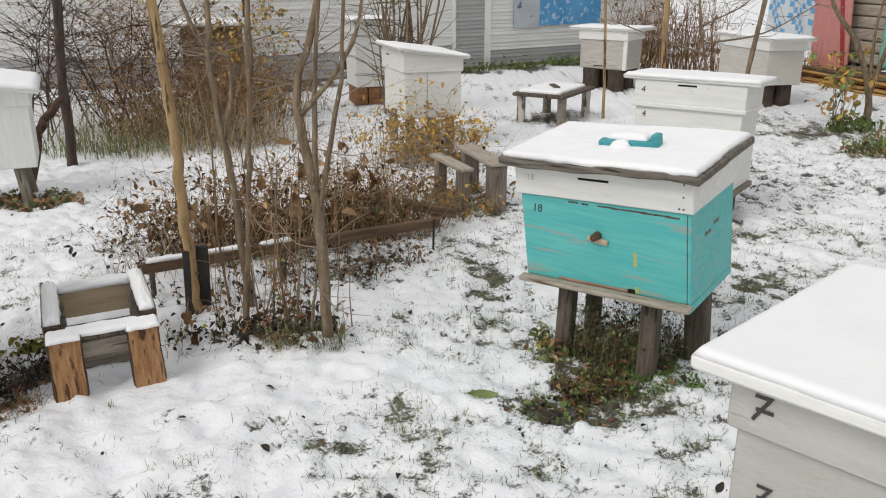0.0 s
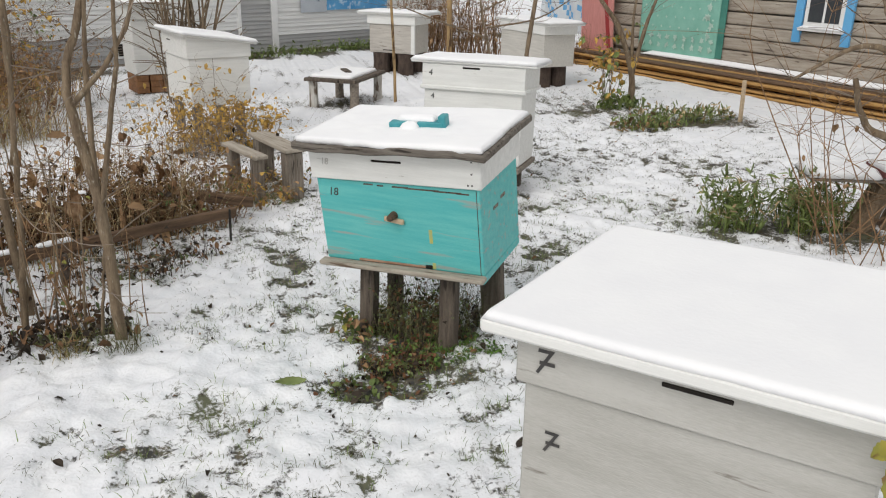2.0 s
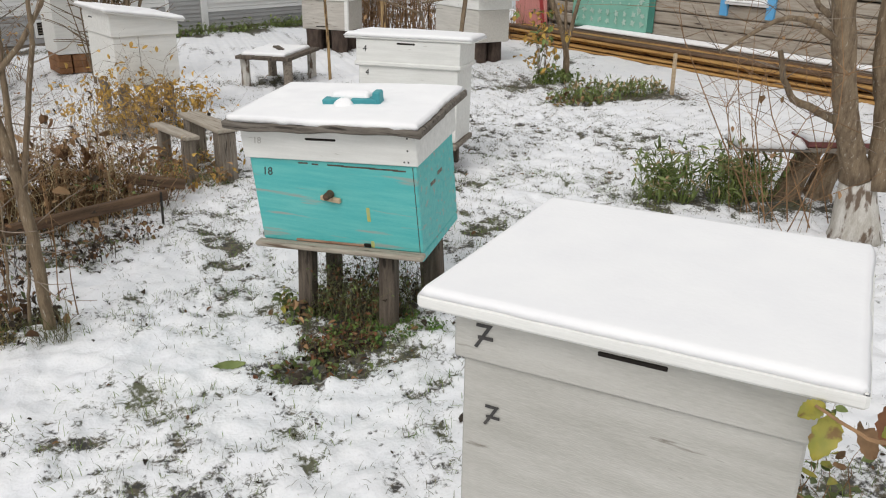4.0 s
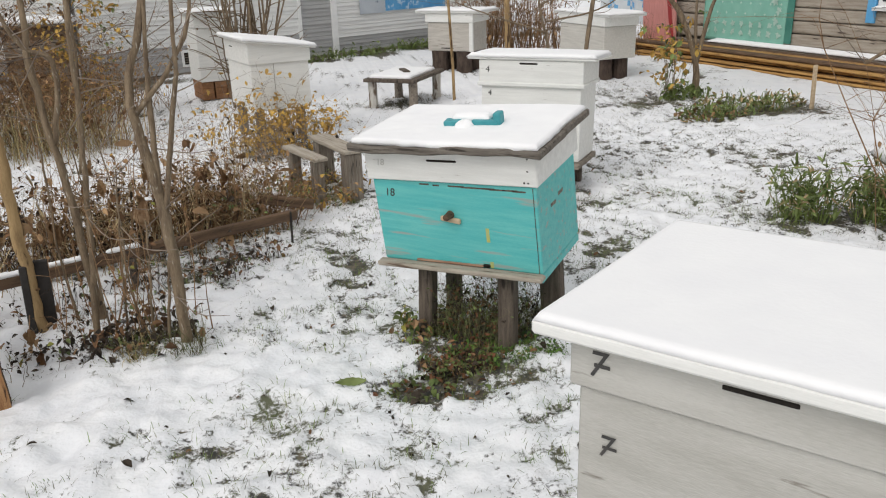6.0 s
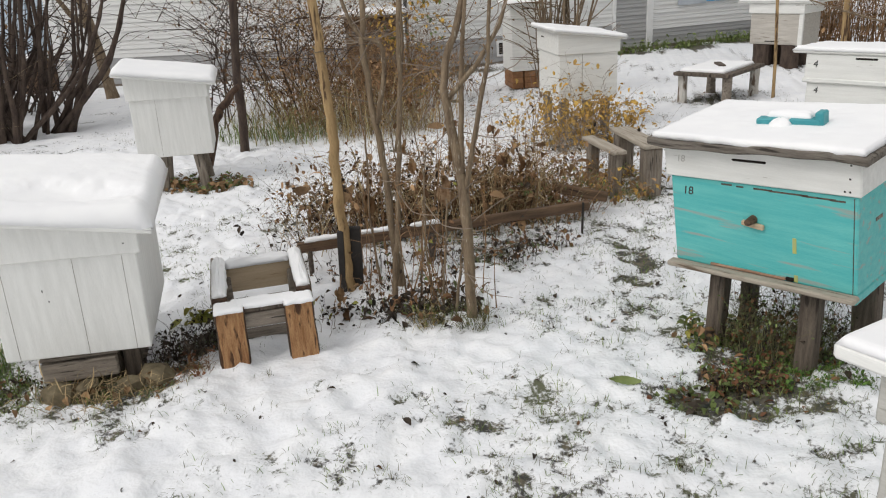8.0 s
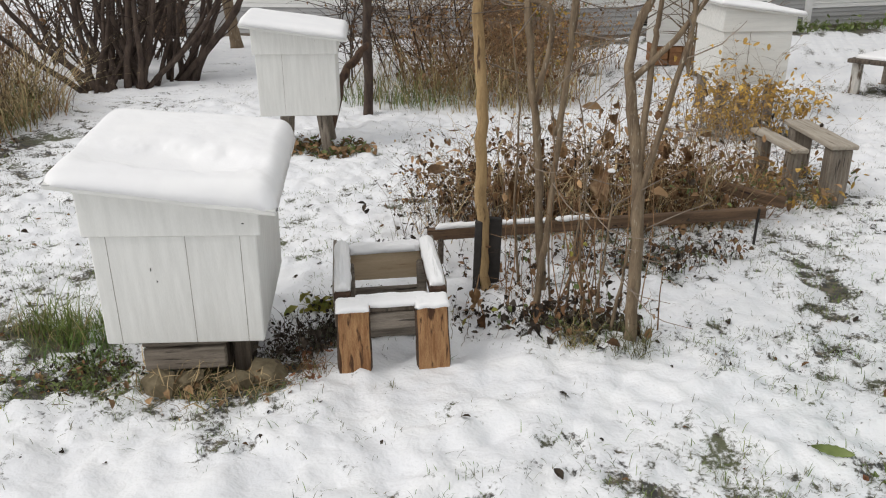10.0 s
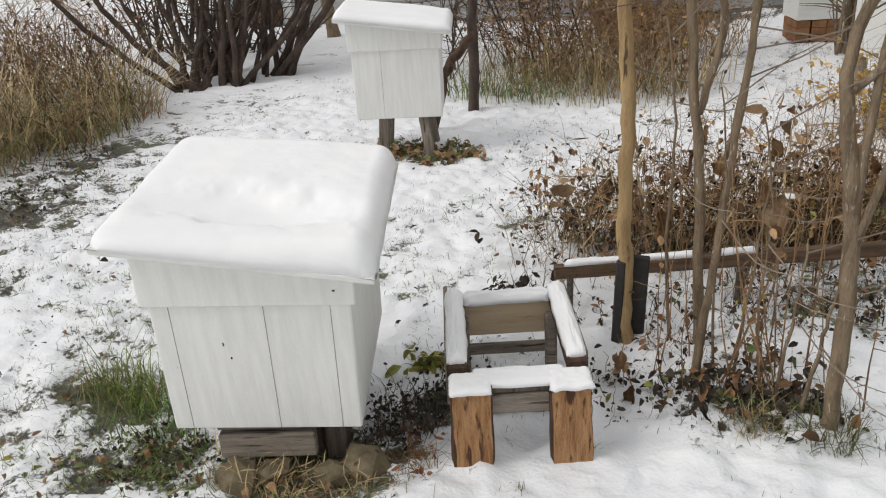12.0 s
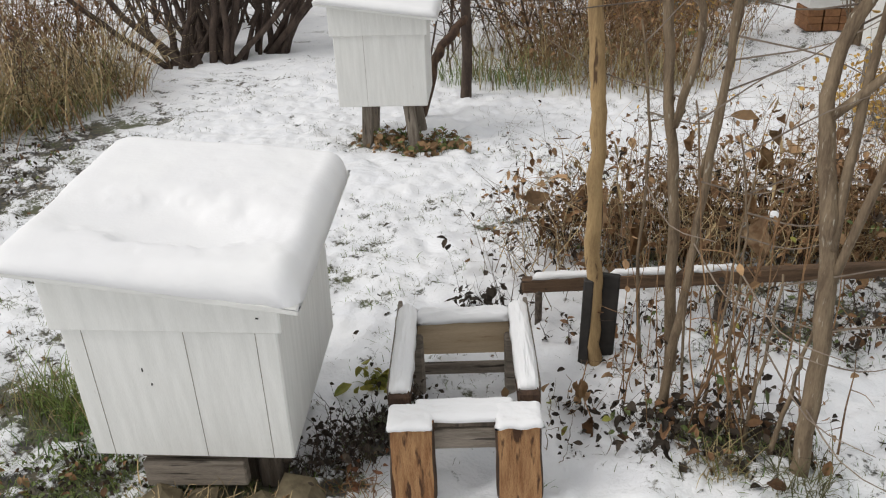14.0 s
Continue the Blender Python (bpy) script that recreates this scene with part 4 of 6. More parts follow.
for i in range(9):
    for j in range(2):
        x, z = 0.24 + 0.14 * i, 0.34 + 0.10 * j
        for k in range(6):
            petal(bm, x, z, rng.uniform(0.03, 0.055), k * 1.047 + rng.random())
for i in range(8):
    for j in range(7):
        x, z = 0.24 + 0.15 * i + 0.07 * (j % 2), 0.56 + 0.12 * j
        for k in range(4):
            petal(bm, x, z, 0.02, k * 1.57)
for j in range(9):
    for k in range(7):
        petal(bm, 1.30 + 0.04 * math.sin(j * 2), 0.5 + 0.11 * j, rng.uniform(0.04, 0.07), k * 0.9 + rng.random())
tagged(part("print", bm, mint_print, mint, "pale leaf and flower print"), kind="stuff")

pink = thing("pink_board", ML @ Matrix.Translation((0, -0.25, 0)), "faded pink board with a red lower edge leaning on the house", "board")
part("panel", boxed(-0.78, 0, 0.20, -0.14, 0.03, 1.45, 0.005, Matrix.Rotation(radians(-5), 4, "Y")), pink_paint, pink)
part("edge", boxed(-0.79, -0.006, 0.165, -0.13, 0.034, 0.20, 0.004, Matrix.Rotation(radians(-5), 4, "Y")), red_edge, pink)
part("stile", boxed(-0.20, -0.01, 0.2, -0.13, -0.001, 1.45, 0.004, Matrix.Rotation(radians(-12), 4, "Y")), red_edge, pink)
check = thing("checked_cloth", ML @ Matrix.Translation((0, -0.1, 0)), "blue and white checked cloth hanging beside the house", "cloth")


def cloth_point(i, j):
    x = -2.0 + 0.075 * i
    z = 0.50 - 0.012 * i + 0.075 * j + 0.02 * math.sin(i * 0.8)
    return (x, 0.03 * math.sin(i * 0.9 + j * 0.2), z)


va, fa, fb = [], [], []
for j in range(17):
    for i in range(16):
        va.append(cloth_point(i, j))
for j in range(16):
    for i in range(15):
        q = (j * 16 + i, j * 16 + i + 1, j * 16 + i + 17, j * 16 + i + 16)
        (fa if (i + j) % 2 or (i // 2 + j // 3) % 3 == 0 else fb).append(q)
raw("white_squares", va, fa, cloth_white, check)
raw("blue_squares", va, fb, cloth_blue, check)
stack = thing("board_stack", ML, "long stack of yellow-brown sawn slabs lying on snow", "timber stack")
rng = random.Random(12)
for k in range(20):
    layer, col = divmod(k, 4)
    z = 0.0 + 0.037 * layer
    y = -0.62 + 0.125 * col + 0.03 * layer + rng.uniform(-0.045, 0.045)
    a, b = -0.9 + rng.uniform(-0.2, 0.5), 6.2 + rng.uniform(-1.0, 0.4)
    part("slab", boxed(a, y, z, b, y + 0.118, z + rng.uniform(0.024, 0.034), 0.008, Matrix.Rotation(radians(rng.uniform(-0.35, 0.35)), 4, "Z")), plank_brown if rng.random() < 0.25 else slab_wood, stack)

# ---- plants ----
def leaf_into(v, f, p, size, rng, droop=0.0, narrow=0.30):
    """A curled, folded leaf with a rounded outline."""
    a, tilt = rng.uniform(0, 6.283), rng.uniform(-0.9, 0.7) - droop
    d = Vector((math.cos(a) * math.cos(tilt), math.sin(a) * math.cos(tilt), math.sin(tilt)))
    s = d.cross(Vector((0, 0, 1)))
    s = s.normalized() if s.length > 0.05 else Vector((1, 0, 0))
    turn = rng.uniform(-0.8, 0.8)
    s = s * math.cos(turn) + s.cross(d) * math.sin(turn)
    up = s.cross(d)
    b, p = len(v), Vector(p)
    curl, fold, w = rng.uniform(-0.35, 0.45), rng.uniform(0.1, 0.9), size * narrow
    rows = [(0.0, 0.12), (0.3, 0.95), (0.62, 0.9), (0.88, 0.45), (1.0, 0.05)]
    for t, k in rows:
        c = p + d * (size * t) + up * (size * curl * t * (1 - t) * 2.2 - size * 0.25 * curl * t)
        k *= w * rng.uniform(0.8, 1.15)
        lift = up * (k * fold)
        v.extend((tuple(c + s * k + lift), tuple(c), tuple(c - s * k + lift)))
    for i in range(4):
        q = b + 3 * i
        f.extend(((q, q + 1, q + 4, q + 3), (q + 1, q + 2, q + 5, q + 4)))


def shrub(name, label, category, feet, height, radius, mat, rng, lean=0.25, twigs=2, leaves=((0, None, 0),), droop=0.15, sides=4, bend=0.15, twig_len=0.35, group=""):
    """A clump of stems from the given feet, with side twigs and leaves of one or more kinds."""
    ob = thing(name, pose(feet[0][0], feet[0][1], 0), label, category, group)
    o = Vector((feet[0][0], feet[0][1], 0))
    v, f, spots, few = [], [], [], len(feet) <= 80
    for x, y in feet:
        hgt, r = rng.uniform(*height), rng.uniform(*radius)
        a = rng.uniform(0, 6.283)
        k = rng.uniform(0, lean) * hgt
        base = Vector((x, y, -0.03)) - o
        tip = base + Vector((math.cos(a) * k, math.sin(a) * k, hgt))
        mid = (base + tip) / 2 + Vector((rng.uniform(-1, 1), rng.uniform(-1, 1), 0.3)) * bend * hgt
        if droop and rng.random() < 0.5:
            tip.z -= droop * hgt
        pts = curved([base, mid, tip], 3, 0.004, rng)
        n = len(pts)
        tube_into(v, f, pts, [r * (1 - 0.75 * i / (n - 1)) for i in range(n)], sides, False)
        spots += pts[2:]
        for _ in range(twigs):
            q = pts[rng.randrange(1, n)]
            b = rng.uniform(0, 6.283)
            ln = twig_len * rng.uniform(0.4, 1.1) * min(1.0, hgt)
            e = q + Vector((math.cos(b), math.sin(b), rng.uniform(-0.2, 0.9))) * ln
            m = (q + e) / 2 + Vector((rng.uniform(-1, 1), rng.uniform(-1, 1), rng.uniform(-0.2, 1))) * 0.18 * ln
            tw = curved([q, m, e], 2, 0.0, rng)
            tube_into(v, f, tw, [r * 0.5, r * 0.42, r * 0.34, r * 0.26, r * 0.15][: len(tw)], 3, False)
            spots += tw[1:]
        if few:
            raw("stem", v, f, mat, ob)
            v, f = [], []
    if not few:
        tagged(raw("stem_tangle", v, f, mat, ob), kind="stuff")
    for count, lm, size, *slim in leaves:
        if not lm:
            continue
        v, f = [], []
        for _ in range(count):
            leaf_into(v, f, rng.choice(spots) + Vector((rng.uniform(-1, 1), rng.uniform(-1, 1), rng.uniform(-1, 1))) * 0.02, size * rng.uniform(0.5, 1.3), rng, *((-0.7, slim[0]) if slim else (0.5, 0.30)))
        tagged(raw("foliage", v, f, lm, ob), kind="stuff")
    return ob


def arching(name, label, category, groups, rng, wild=1.0):
    """A clump of long blades that rise and bend over; groups: feet, length range, half-width, material."""
    o = Vector((groups[0][0][0][0], groups[0][0][0][1], 0))
    ob = thing(name, pose(o.x, o.y, 0), label, category)
    for feet, length, width, mat in groups:
        v, f = [], []
        for x, y in feet:
            a, ln = rng.uniform(0, 6.283), rng.uniform(*length)
            out, sag, twist = wild * rng.uniform(0.15, 0.75), rng.uniform(0.1, 0.85), wild * rng.uniform(-0.6, 0.6)
            ln *= 1 + (wild - 1) * 0.9 * (noise.noise(Vector((x * 2.3, y * 2.3, 0))))
            b, w = len(v), width * rng.uniform(0.6, 1.3)
            for i in range(6):
                t = i / 5
                c = a + twist * t
                p = Vector((x, y, -0.02)) - o + Vector((math.cos(c), math.sin(c), 0)) * (out * ln * t ** 1.3) + Vector((0, 0, ln * (t - sag * t * t)))
                k = Vector((-math.sin(c), math.cos(c), rng.uniform(-0.3, 0.3))) * (w * (1 - 0.85 * t ** 2))
                v += [tuple(p - k), tuple(p + k)]
            f += [(b + 2 * i, b + 2 * i + 1, b + 2 * i + 3, b + 2 * i + 2) for i in range(5)]
        tagged(raw("grass_tuft", v, f, mat, ob), kind="stuff")
    return ob


def crumpled_leaf(x, y, z, size, mat, label, seed, hang=0.5):
    """One large withered leaf, folded and wrinkled, hanging from its stalk."""
    bm, n, rows = bmesh.new(), 9, []
    for j in range(n):
        t = j / (n - 1)
        half = size * 0.30 * math.sin(math.pi * (0.06 + 0.92 * t)) ** 0.7
        row = []
        for i in range(n):
            u = 2 * i / (n - 1) - 1
            q = Vector((u * half, size * 0.2 * abs(u) + 0.3 * size * math.sin(3 * t) * hang, -t * size))
            q += noise.noise_vector(q * (9 / size * 0.35) + Vector((seed * 3.7, 0, 0))) * size * 0.17
            row.append(bm.verts.new(q))
        rows.append(row)
    for j in range(n - 1):
        for i in range(n - 1):
            bm.faces.new((rows[j][i], rows[j][i + 1], rows[j + 1][i + 1], rows[j + 1][i]))
    bmesh.ops.solidify(bm, geom=bm.faces[:], thickness=0.0012)
    v, f = [], []
    ob = thing("withered_leaf", pose(x, y, z, 0, 0, seed * 47), label, "leaf", "large withered leaves")
    part("blade", bm, mat, ob, smoothed=True)
    tube_into(v, f, [(0, 0, -0.02), (0.01, 0.01, 0.02), (0.015, 0.02, 0.05)], [0.0022, 0.0018, 0.0015], 5)
    raw("stalk", v, f, cane_brown, ob)
    return ob


def spread(rng, cx, cy, rx, ry, n, turn=0.0):
    out = []
    while len(out) < n:
        a, b = rng.uniform(-1, 1), rng.uniform(-1, 1)
        if a * a + b * b < 1:
            c, s = math.cos(turn), math.sin(turn)
            out.append((cx + a * rx * c - b * ry * s, cy + a * rx * s + b * ry * c))
    return out


def stem_tree(name, label, category, trunk, radii, branches, mat, twig_rng=None, twigs=0, group="", wobble=0.004):
    """A young tree: a trunk, and branches given as (points, first radius, last radius)."""
    o = Vector((trunk[0][0], trunk[0][1], 0))
    ob = thing(name, pose(o.x, o.y, 0), label, category, group)
    v, f = [], []
    r = random.Random(len(label) * 7)
    pts = curved([Vector(p) - o for p in trunk], 5, wobble, r)
    n = len(pts)
    tube_into(v, f, pts, [(radii[0] + (radii[1] - radii[0]) * i / (n - 1)) * (1.25 if i == 0 else 1) * r.uniform(0.94, 1.07) for i in range(n)], 10)
    raw("trunk", v, f, mat, ob, smoothed=True)
    ends = list(pts[n // 2:])
    for bp, r0, r1 in branches:
        v, f = [], []
        q = curved([Vector(p) - o for p in bp], 5, wobble, r)
        tube_into(v, f, q, [r0 + (r1 - r0) * i / (len(q) - 1) for i in range(len(q))], 7)
        raw("branch", v, f, mat, ob, smoothed=True)
        ends += q[2:]
    if twigs:
        v, f = [], []
        for _ in range(twigs):
            p = r.choice(ends)
            b, ln = r.uniform(0, 6.283), r.uniform(0.12, 0.45)
            e = p + Vector((math.cos(b), math.sin(b), r.uniform(-0.3, 0.8))) * ln
            m = (p + e) / 2 + Vector((r.uniform(-1, 1), r.uniform(-1, 1), r.uniform(-1, 1))) * 0.15 * ln
            tube_into(v, f, curved([p, m, e], 3, 0.003, r), [0.0026, 0.0024, 0.0022, 0.0019, 0.0016, 0.0013, 0.001], 3, False)
        tagged(raw("twig_spray", v, f, twig_grey, ob), kind="stuff")
    return ob


R = random.Random(77)
# young stems in front of the thicket
stem_tree("sapling", "grey-barked young tree forking into several stems", "young tree", [(-0.43, 2.70, -0.03), (-0.43, 2.70, 0.36), (-0.46, 2.71, 0.65), (-0.49, 2.72, 0.82), (-0.49, 2.73, 0.97), (-0.43, 2.74, 1.13), (-0.38, 2.76, 1.5), (-0.36, 2.8, 2.2)], (0.021, 0.008),
          [([(-0.445, 2.705, 0.58), (-0.43, 2.72, 0.93), (-0.42, 2.73, 1.08), (-0.36, 2.75, 1.7)], 0.011, 0.005), ([(-0.435, 2.70, 0.50), (-0.35, 2.69, 0.91), (-0.33, 2.69, 1.08), (-0.28, 2.68, 1.8)], 0.010, 0.005), ([(-0.485, 2.72, 0.84), (-0.32, 2.70, 1.04), (-0.25, 2.69, 1.25)], 0.010, 0.005)], bark_grey, R, 14)
stem_tree("sapling", "brown young stem with a side branch", "young tree", [(-0.79, 3.03, -0.03), (-0.81, 3.03, 0.2), (-0.82, 3.03, 0.5), (-0.85, 3.03, 0.75), (-0.87, 3.03, 0.98), (-0.86, 3.04, 1.19), (-0.84, 3.05, 1.9)], (0.017, 0.009),
          [([(-0.84, 3.03, 0.70), (-0.795, 3.03, 0.88), (-0.80, 3.03, 1.0), (-0.88, 3.03, 1.045), (-0.95, 3.03, 1.19), (-1.05, 3.05, 1.6)], 0.011, 0.006)], bark_grey, R, 10)
stem_tree("sapling", "slim grey young stem", "young tree", [(-0.775, 2.86, -0.03), (-0.755, 2.92, 0.30), (-0.74, 2.947, 0.53), (-0.713, 2.95, 0.886), (-0.70, 2.96, 1.19), (-0.68, 3.0, 2.0)], (0.0125, 0.0065), [([(-0.75, 2.97, 0.6), (-0.71, 2.99, 0.95), (-0.69, 3.0, 1.4)], 0.007, 0.004)], bark_grey, R, 6)
for x, y, dx, r, top in ((-0.68, 2.93, 0.05, 0.0045, 0.62), (-0.60, 2.84, -0.06, 0.004, 0.75), (-0.88, 3.04, -0.06, 0.0055, 0.95), (-0.56, 2.80, 0.03, 0.0055, 0.45), (-0.50, 2.74, 0.05, 0.007, 0.38), (-0.73, 2.9, -0.04, 0.004, 0.8)):
    stem_tree("sapling", "thin straight young stem among the saplings", "young tree", [(x, y, -0.03), (x + dx * 0.4, y, top * 0.35), (x + dx * 0.5 + 0.01, y + 0.01, top * 0.7), (x + dx, y + 0.02, top)], (r, r * 0.5), [], bark_grey, R, 3, "thin saplings", 0.004)
stem_tree("pole", "peeled yellow-brown wooden pole standing in the snow", "pole", [(-1.005, 3.0, -0.05), (-1.015, 3.0, 0.18), (-1.02, 3.0, 0.37), (-1.02, 3.0, 0.68), (-1.03, 3.0, 0.89), (-1.045, 3.0, 1.2), (-1.07, 3.0, 2.0)], (0.0225, 0.018), [], pole_wood, wobble=0.006)
for x0, y0, x1, w in ((-1.032, 2.985, -1.04, 0.014), (-0.985, 3.035, -0.97, 0.026)):
    ob = finish("stake", boxed(-w, -0.012, -0.04, w, 0.012, 0.26, 0.004), iron_dark)
    ob.matrix_world = pose(x0, y0, 0, 0, 2, 10)
    tagged(ob, "dark short stake beside the pole", "stake", "stakes at the pole")
def rail(a, b, w, hgt, mat, label, cat="rail"):
    a, b = Vector(a), Vector(b)
    d = b - a
    bm = bmesh.new()
    block(bm, 0, -w / 2, -hgt / 2, d.length, w / 2, hgt / 2, 0.005)
    ob = finish("rail", bm, mat)
    ob.matrix_world = Matrix.Translation(a) @ d.to_track_quat("X", "Z").to_matrix().to_4x4()
    return tagged(ob, label, cat, "rails of the thicket")


rail((-1.27, 3.10, 0.135), (-0.02, 3.74, 0.145), 0.03, 0.048, plank_brown, "dark weathered rail along the thicket")
for u0, u1, sd in ((0.03, 0.24, 91), (0.27, 0.47, 92), (0.52, 0.66, 93)):
    snow_cap(u0, -0.013, u1, 0.013, 0.014, Matrix.Translation((-1.27, 3.10, 0.135)) @ Vector((1.25, 0.64, 0.01)).to_track_quat("X", "Z").to_matrix().to_4x4() @ Matrix.Translation((0, 0, 0.0245)), "thin snow lying on the thicket's rail", seed=sd, n=14, over=0.0, lumps=0.5)
rail((-0.20, 4.00, 0.16), (0.07, 3.98, 0.115), 0.03, 0.05, plank_brown, "short dark rail end in the thicket")
rail((-0.05, 3.7, -0.03), (-0.045, 3.71, 0.17), 0.012, 0.012, iron_dark, "thin iron peg holding the rail", "peg")
rail((-0.72, 3.355, -0.03), (-0.72, 3.36, 0.12), 0.03, 0.03, post_grey, "short post under the rail", "peg")
rail((-1.22, 3.11, -0.03), (-1.22, 3.115, 0.12), 0.02, 0.02, post_grey, "short post under the rail", "peg")

# canes and the brown thicket
shrub("weeds", "dark wet leaves and stalks below the thicket's rail", "herb clump", spread(R, -0.62, 3.30, 0.62, 0.15, 170, 0.47), (0.04, 0.22), (0.001, 0.002), stem_dark, R, 0.7, 2, ((260, leaf_dark, 0.024), (260, leaf_brown, 0.026), (60, leaf_green, 0.02)), 0.3, 3, 0.3, 0.16)
shrub("weeds", "dark leaves and thin stalks between the canes", "herb clump", spread(R, -0.70, 2.96, 0.30, 0.14, 46), (0.03, 0.16), (0.001, 0.0018), cane_brown, R, 0.7, 1, ((70, leaf_dark, 0.022), (60, leaf_brown, 0.024), (16, leaf_green, 0.02)), 0.3, 3, 0.3, 0.12)
shrub("raspberry_canes", "thin reddish-brown canes rising from the snow", "shrub", spread(R, -0.62, 2.86, 0.28, 0.14, 27), (0.25, 0.85), (0.0018, 0.0038), cane_brown, R, 0.26, 2, ((24, leaf_dry, 0.026), (10, green_leaf_big, 0.022)), 0.05, bend=0.06, twig_len=0.2)
shrub("dry_stalks", "pale straw stalks and crumpled tan leaves in the thicket", "shrub", spread(R, -0.78, 3.76, 0.76, 0.28, 280, 0.47), (0.2, 0.58), (0.0012, 0.0026), straw, R, 0.4, 2, ((60, leaf_dry, 0.08), (120, straw, 0.08, 0.05)), 0.4, 3, 0.3, 0.35)
shrub("raspberry_canes", "upright brown stems standing out of the thicket", "shrub", spread(R, -0.66, 3.70, 0.62, 0.24, 46, 0.47), (0.35, 0.75), (0.0018, 0.0034), cane_brown, R, 0.2, 2, ((50, leaf_brown, 0.045),), 0.1, bend=0.06, twig_len=0.2)
shrub("thicket", "tangled brown dry thicket with curled leaves", "shrub", spread(R, -0.82, 3.88, 0.74, 0.26, 170, 0.47), (0.15, 0.5), (0.0014, 0.0036), cane_brown, R, 0.4, 4, ((900, leaf_dry, 0.030), (500, leaf_brown, 0.032), (200, leaf_dark, 0.026)), 0.35, bend=0.22, twig_len=0.42)
shrub("thicket", "dark stems and withered leaves inside the thicket", "shrub", spread(R, -0.76, 3.86, 0.70, 0.22, 130, 0.47), (0.15, 0.42), (0.002, 0.004), stem_dark, R, 0.4, 3, ((260, leaf_dark, 0.034), (380, leaf_brown, 0.042)), 0.3, bend=0.2, twig_len=0.35)
shrub("thicket", "brown grassy tangle beside the rail", "shrub", spread(R, -0.30, 4.06, 0.34, 0.22, 190, 0.3), (0.15, 0.36), (0.0012, 0.003), cane_brown, R, 0.8, 4, ((300, leaf_dry, 0.028), (160, leaf_green, 0.022), (60, leaf_yellow, 0.02)), 0.5, bend=0.35, twig_len=0.42)
shrub("thicket", "pale thin twigs with dark curled leaves over snow", "shrub", spread(R, -1.30, 3.55, 0.26, 0.40, 48), (0.2, 0.5), (0.001, 0.0024), twig_grey, R, 0.8, 5, ((150, leaf_dark, 0.022), (150, leaf_brown, 0.025), (60, leaf_yellow, 0.014)), 0.2, bend=0.2, twig_len=0.42)
shrub("thicket", "fine bare twigs before the back hive", "shrub", spread(R, -0.55, 4.7, 0.75, 0.45, 90), (0.2, 0.5), (0.001, 0.0022), twig_grey, R, 0.8, 6, ((160, leaf_dry, 0.026), (160, leaf_yellow, 0.018), (60, leaf_dark, 0.03)), 0.2, bend=0.2, twig_len=0.5)
shrub("spirea", "small shrub with yellow autumn leaves", "shrub", spread(R, -0.10, 5.70, 0.36, 0.25, 70), (0.2, 0.42), (0.0015, 0.003), twig_grey, R, 0.6, 5, ((1500, leaf_yellow, 0.034),), 0.1, twig_len=0.4)
shrub("spirea", "thin shrub with few yellow leaves", "shrub", spread(R, -0.3, 5.5, 0.35, 0.2, 22), (0.4, 0.75), (0.0015, 0.003), twig_grey, R, 0.5, 5, ((110, leaf_yellow, 0.04),), 0.1, twig_len=0.45)
arching("grass_clump", "wilted olive grass mound at the foot of the young trees", "grass clump", [(spread(R, -0.42, 2.66, 0.06, 0.05, 130), (0.09, 0.2), 0.0016, grass_dull), (spread(R, -0.60, 2.66, 0.08, 0.05, 110), (0.08, 0.17), 0.0016, straw_dull), (spread(R, -0.5, 2.68, 0.16, 0.08, 70), (0.06, 0.14), 0.0014, grass_green)], R)
shrub("grass_clump", "wet dark leaves and stalks at the foot of the canes", "grass clump", spread(R, -0.62, 2.76, 0.22, 0.11, 150), (0.04, 0.15), (0.001, 0.002), stem_dark, R, 1.2, 0, ((260, leaf_dark, 0.034), (90, leaf_brown, 0.036), (40, leaf_green, 0.028)), 0.6, 3, 0.4)
# lilac behind the back hive
shrub("lilac", "many bare dark lilac stems fanning upward", "shrub", spread(R, -0.42, 7.75, 0.18, 0.16, 30), (1.3, 2.1), (0.007, 0.017), bark_grey, R, 0.42, 6, ((0, None, 0),), 0.0, 6, 0.04, 0.45)
# gnarled old bushes by the far hive
stem_tree("old_post", "dark leaning wooden post", "post", [(-2.65, 5.54, -0.05), (-2.63, 5.54, 0.3), (-2.63, 5.54, 0.56), (-2.58, 5.55, 1.14), (-2.56, 5.56, 1.5)], (0.034, 0.030), [], stem_dark, wobble=0.002)
shrub("apple_bush", "sprawling leafless grey-brown bush", "shrub", spread(R, -2.9, 6.7, 0.8, 0.5, 24), (0.8, 1.5), (0.004, 0.010), stem_dark, R, 0.9, 14, ((500, leaf_brown, 0.035),), 0.3, 5, 0.25, 0.7)
shrub("apple_bush", "pale tangled bare twigs before the siding", "shrub", spread(R, -2.6, 7.5, 1.4, 0.5, 60), (0.6, 1.3), (0.0018, 0.0045), twig_grey, R, 0.8, 12, ((500, leaf_dry, 0.03), (160, leaf_yellow, 0.025)), 0.3, 4, 0.25, 0.7)
shrub("dry_grass", "brown dry stalks and leaves between the bushes", "grass clump", spread(R, -2.05, 6.45, 0.75, 0.5, 330), (0.25, 0.9), (0.0016, 0.0032), cane_brown, R, 0.6, 2, ((700, leaf_brown, 0.04), (500, leaf_dry, 0.035)), 0.4, 3, 0.25, 0.3)
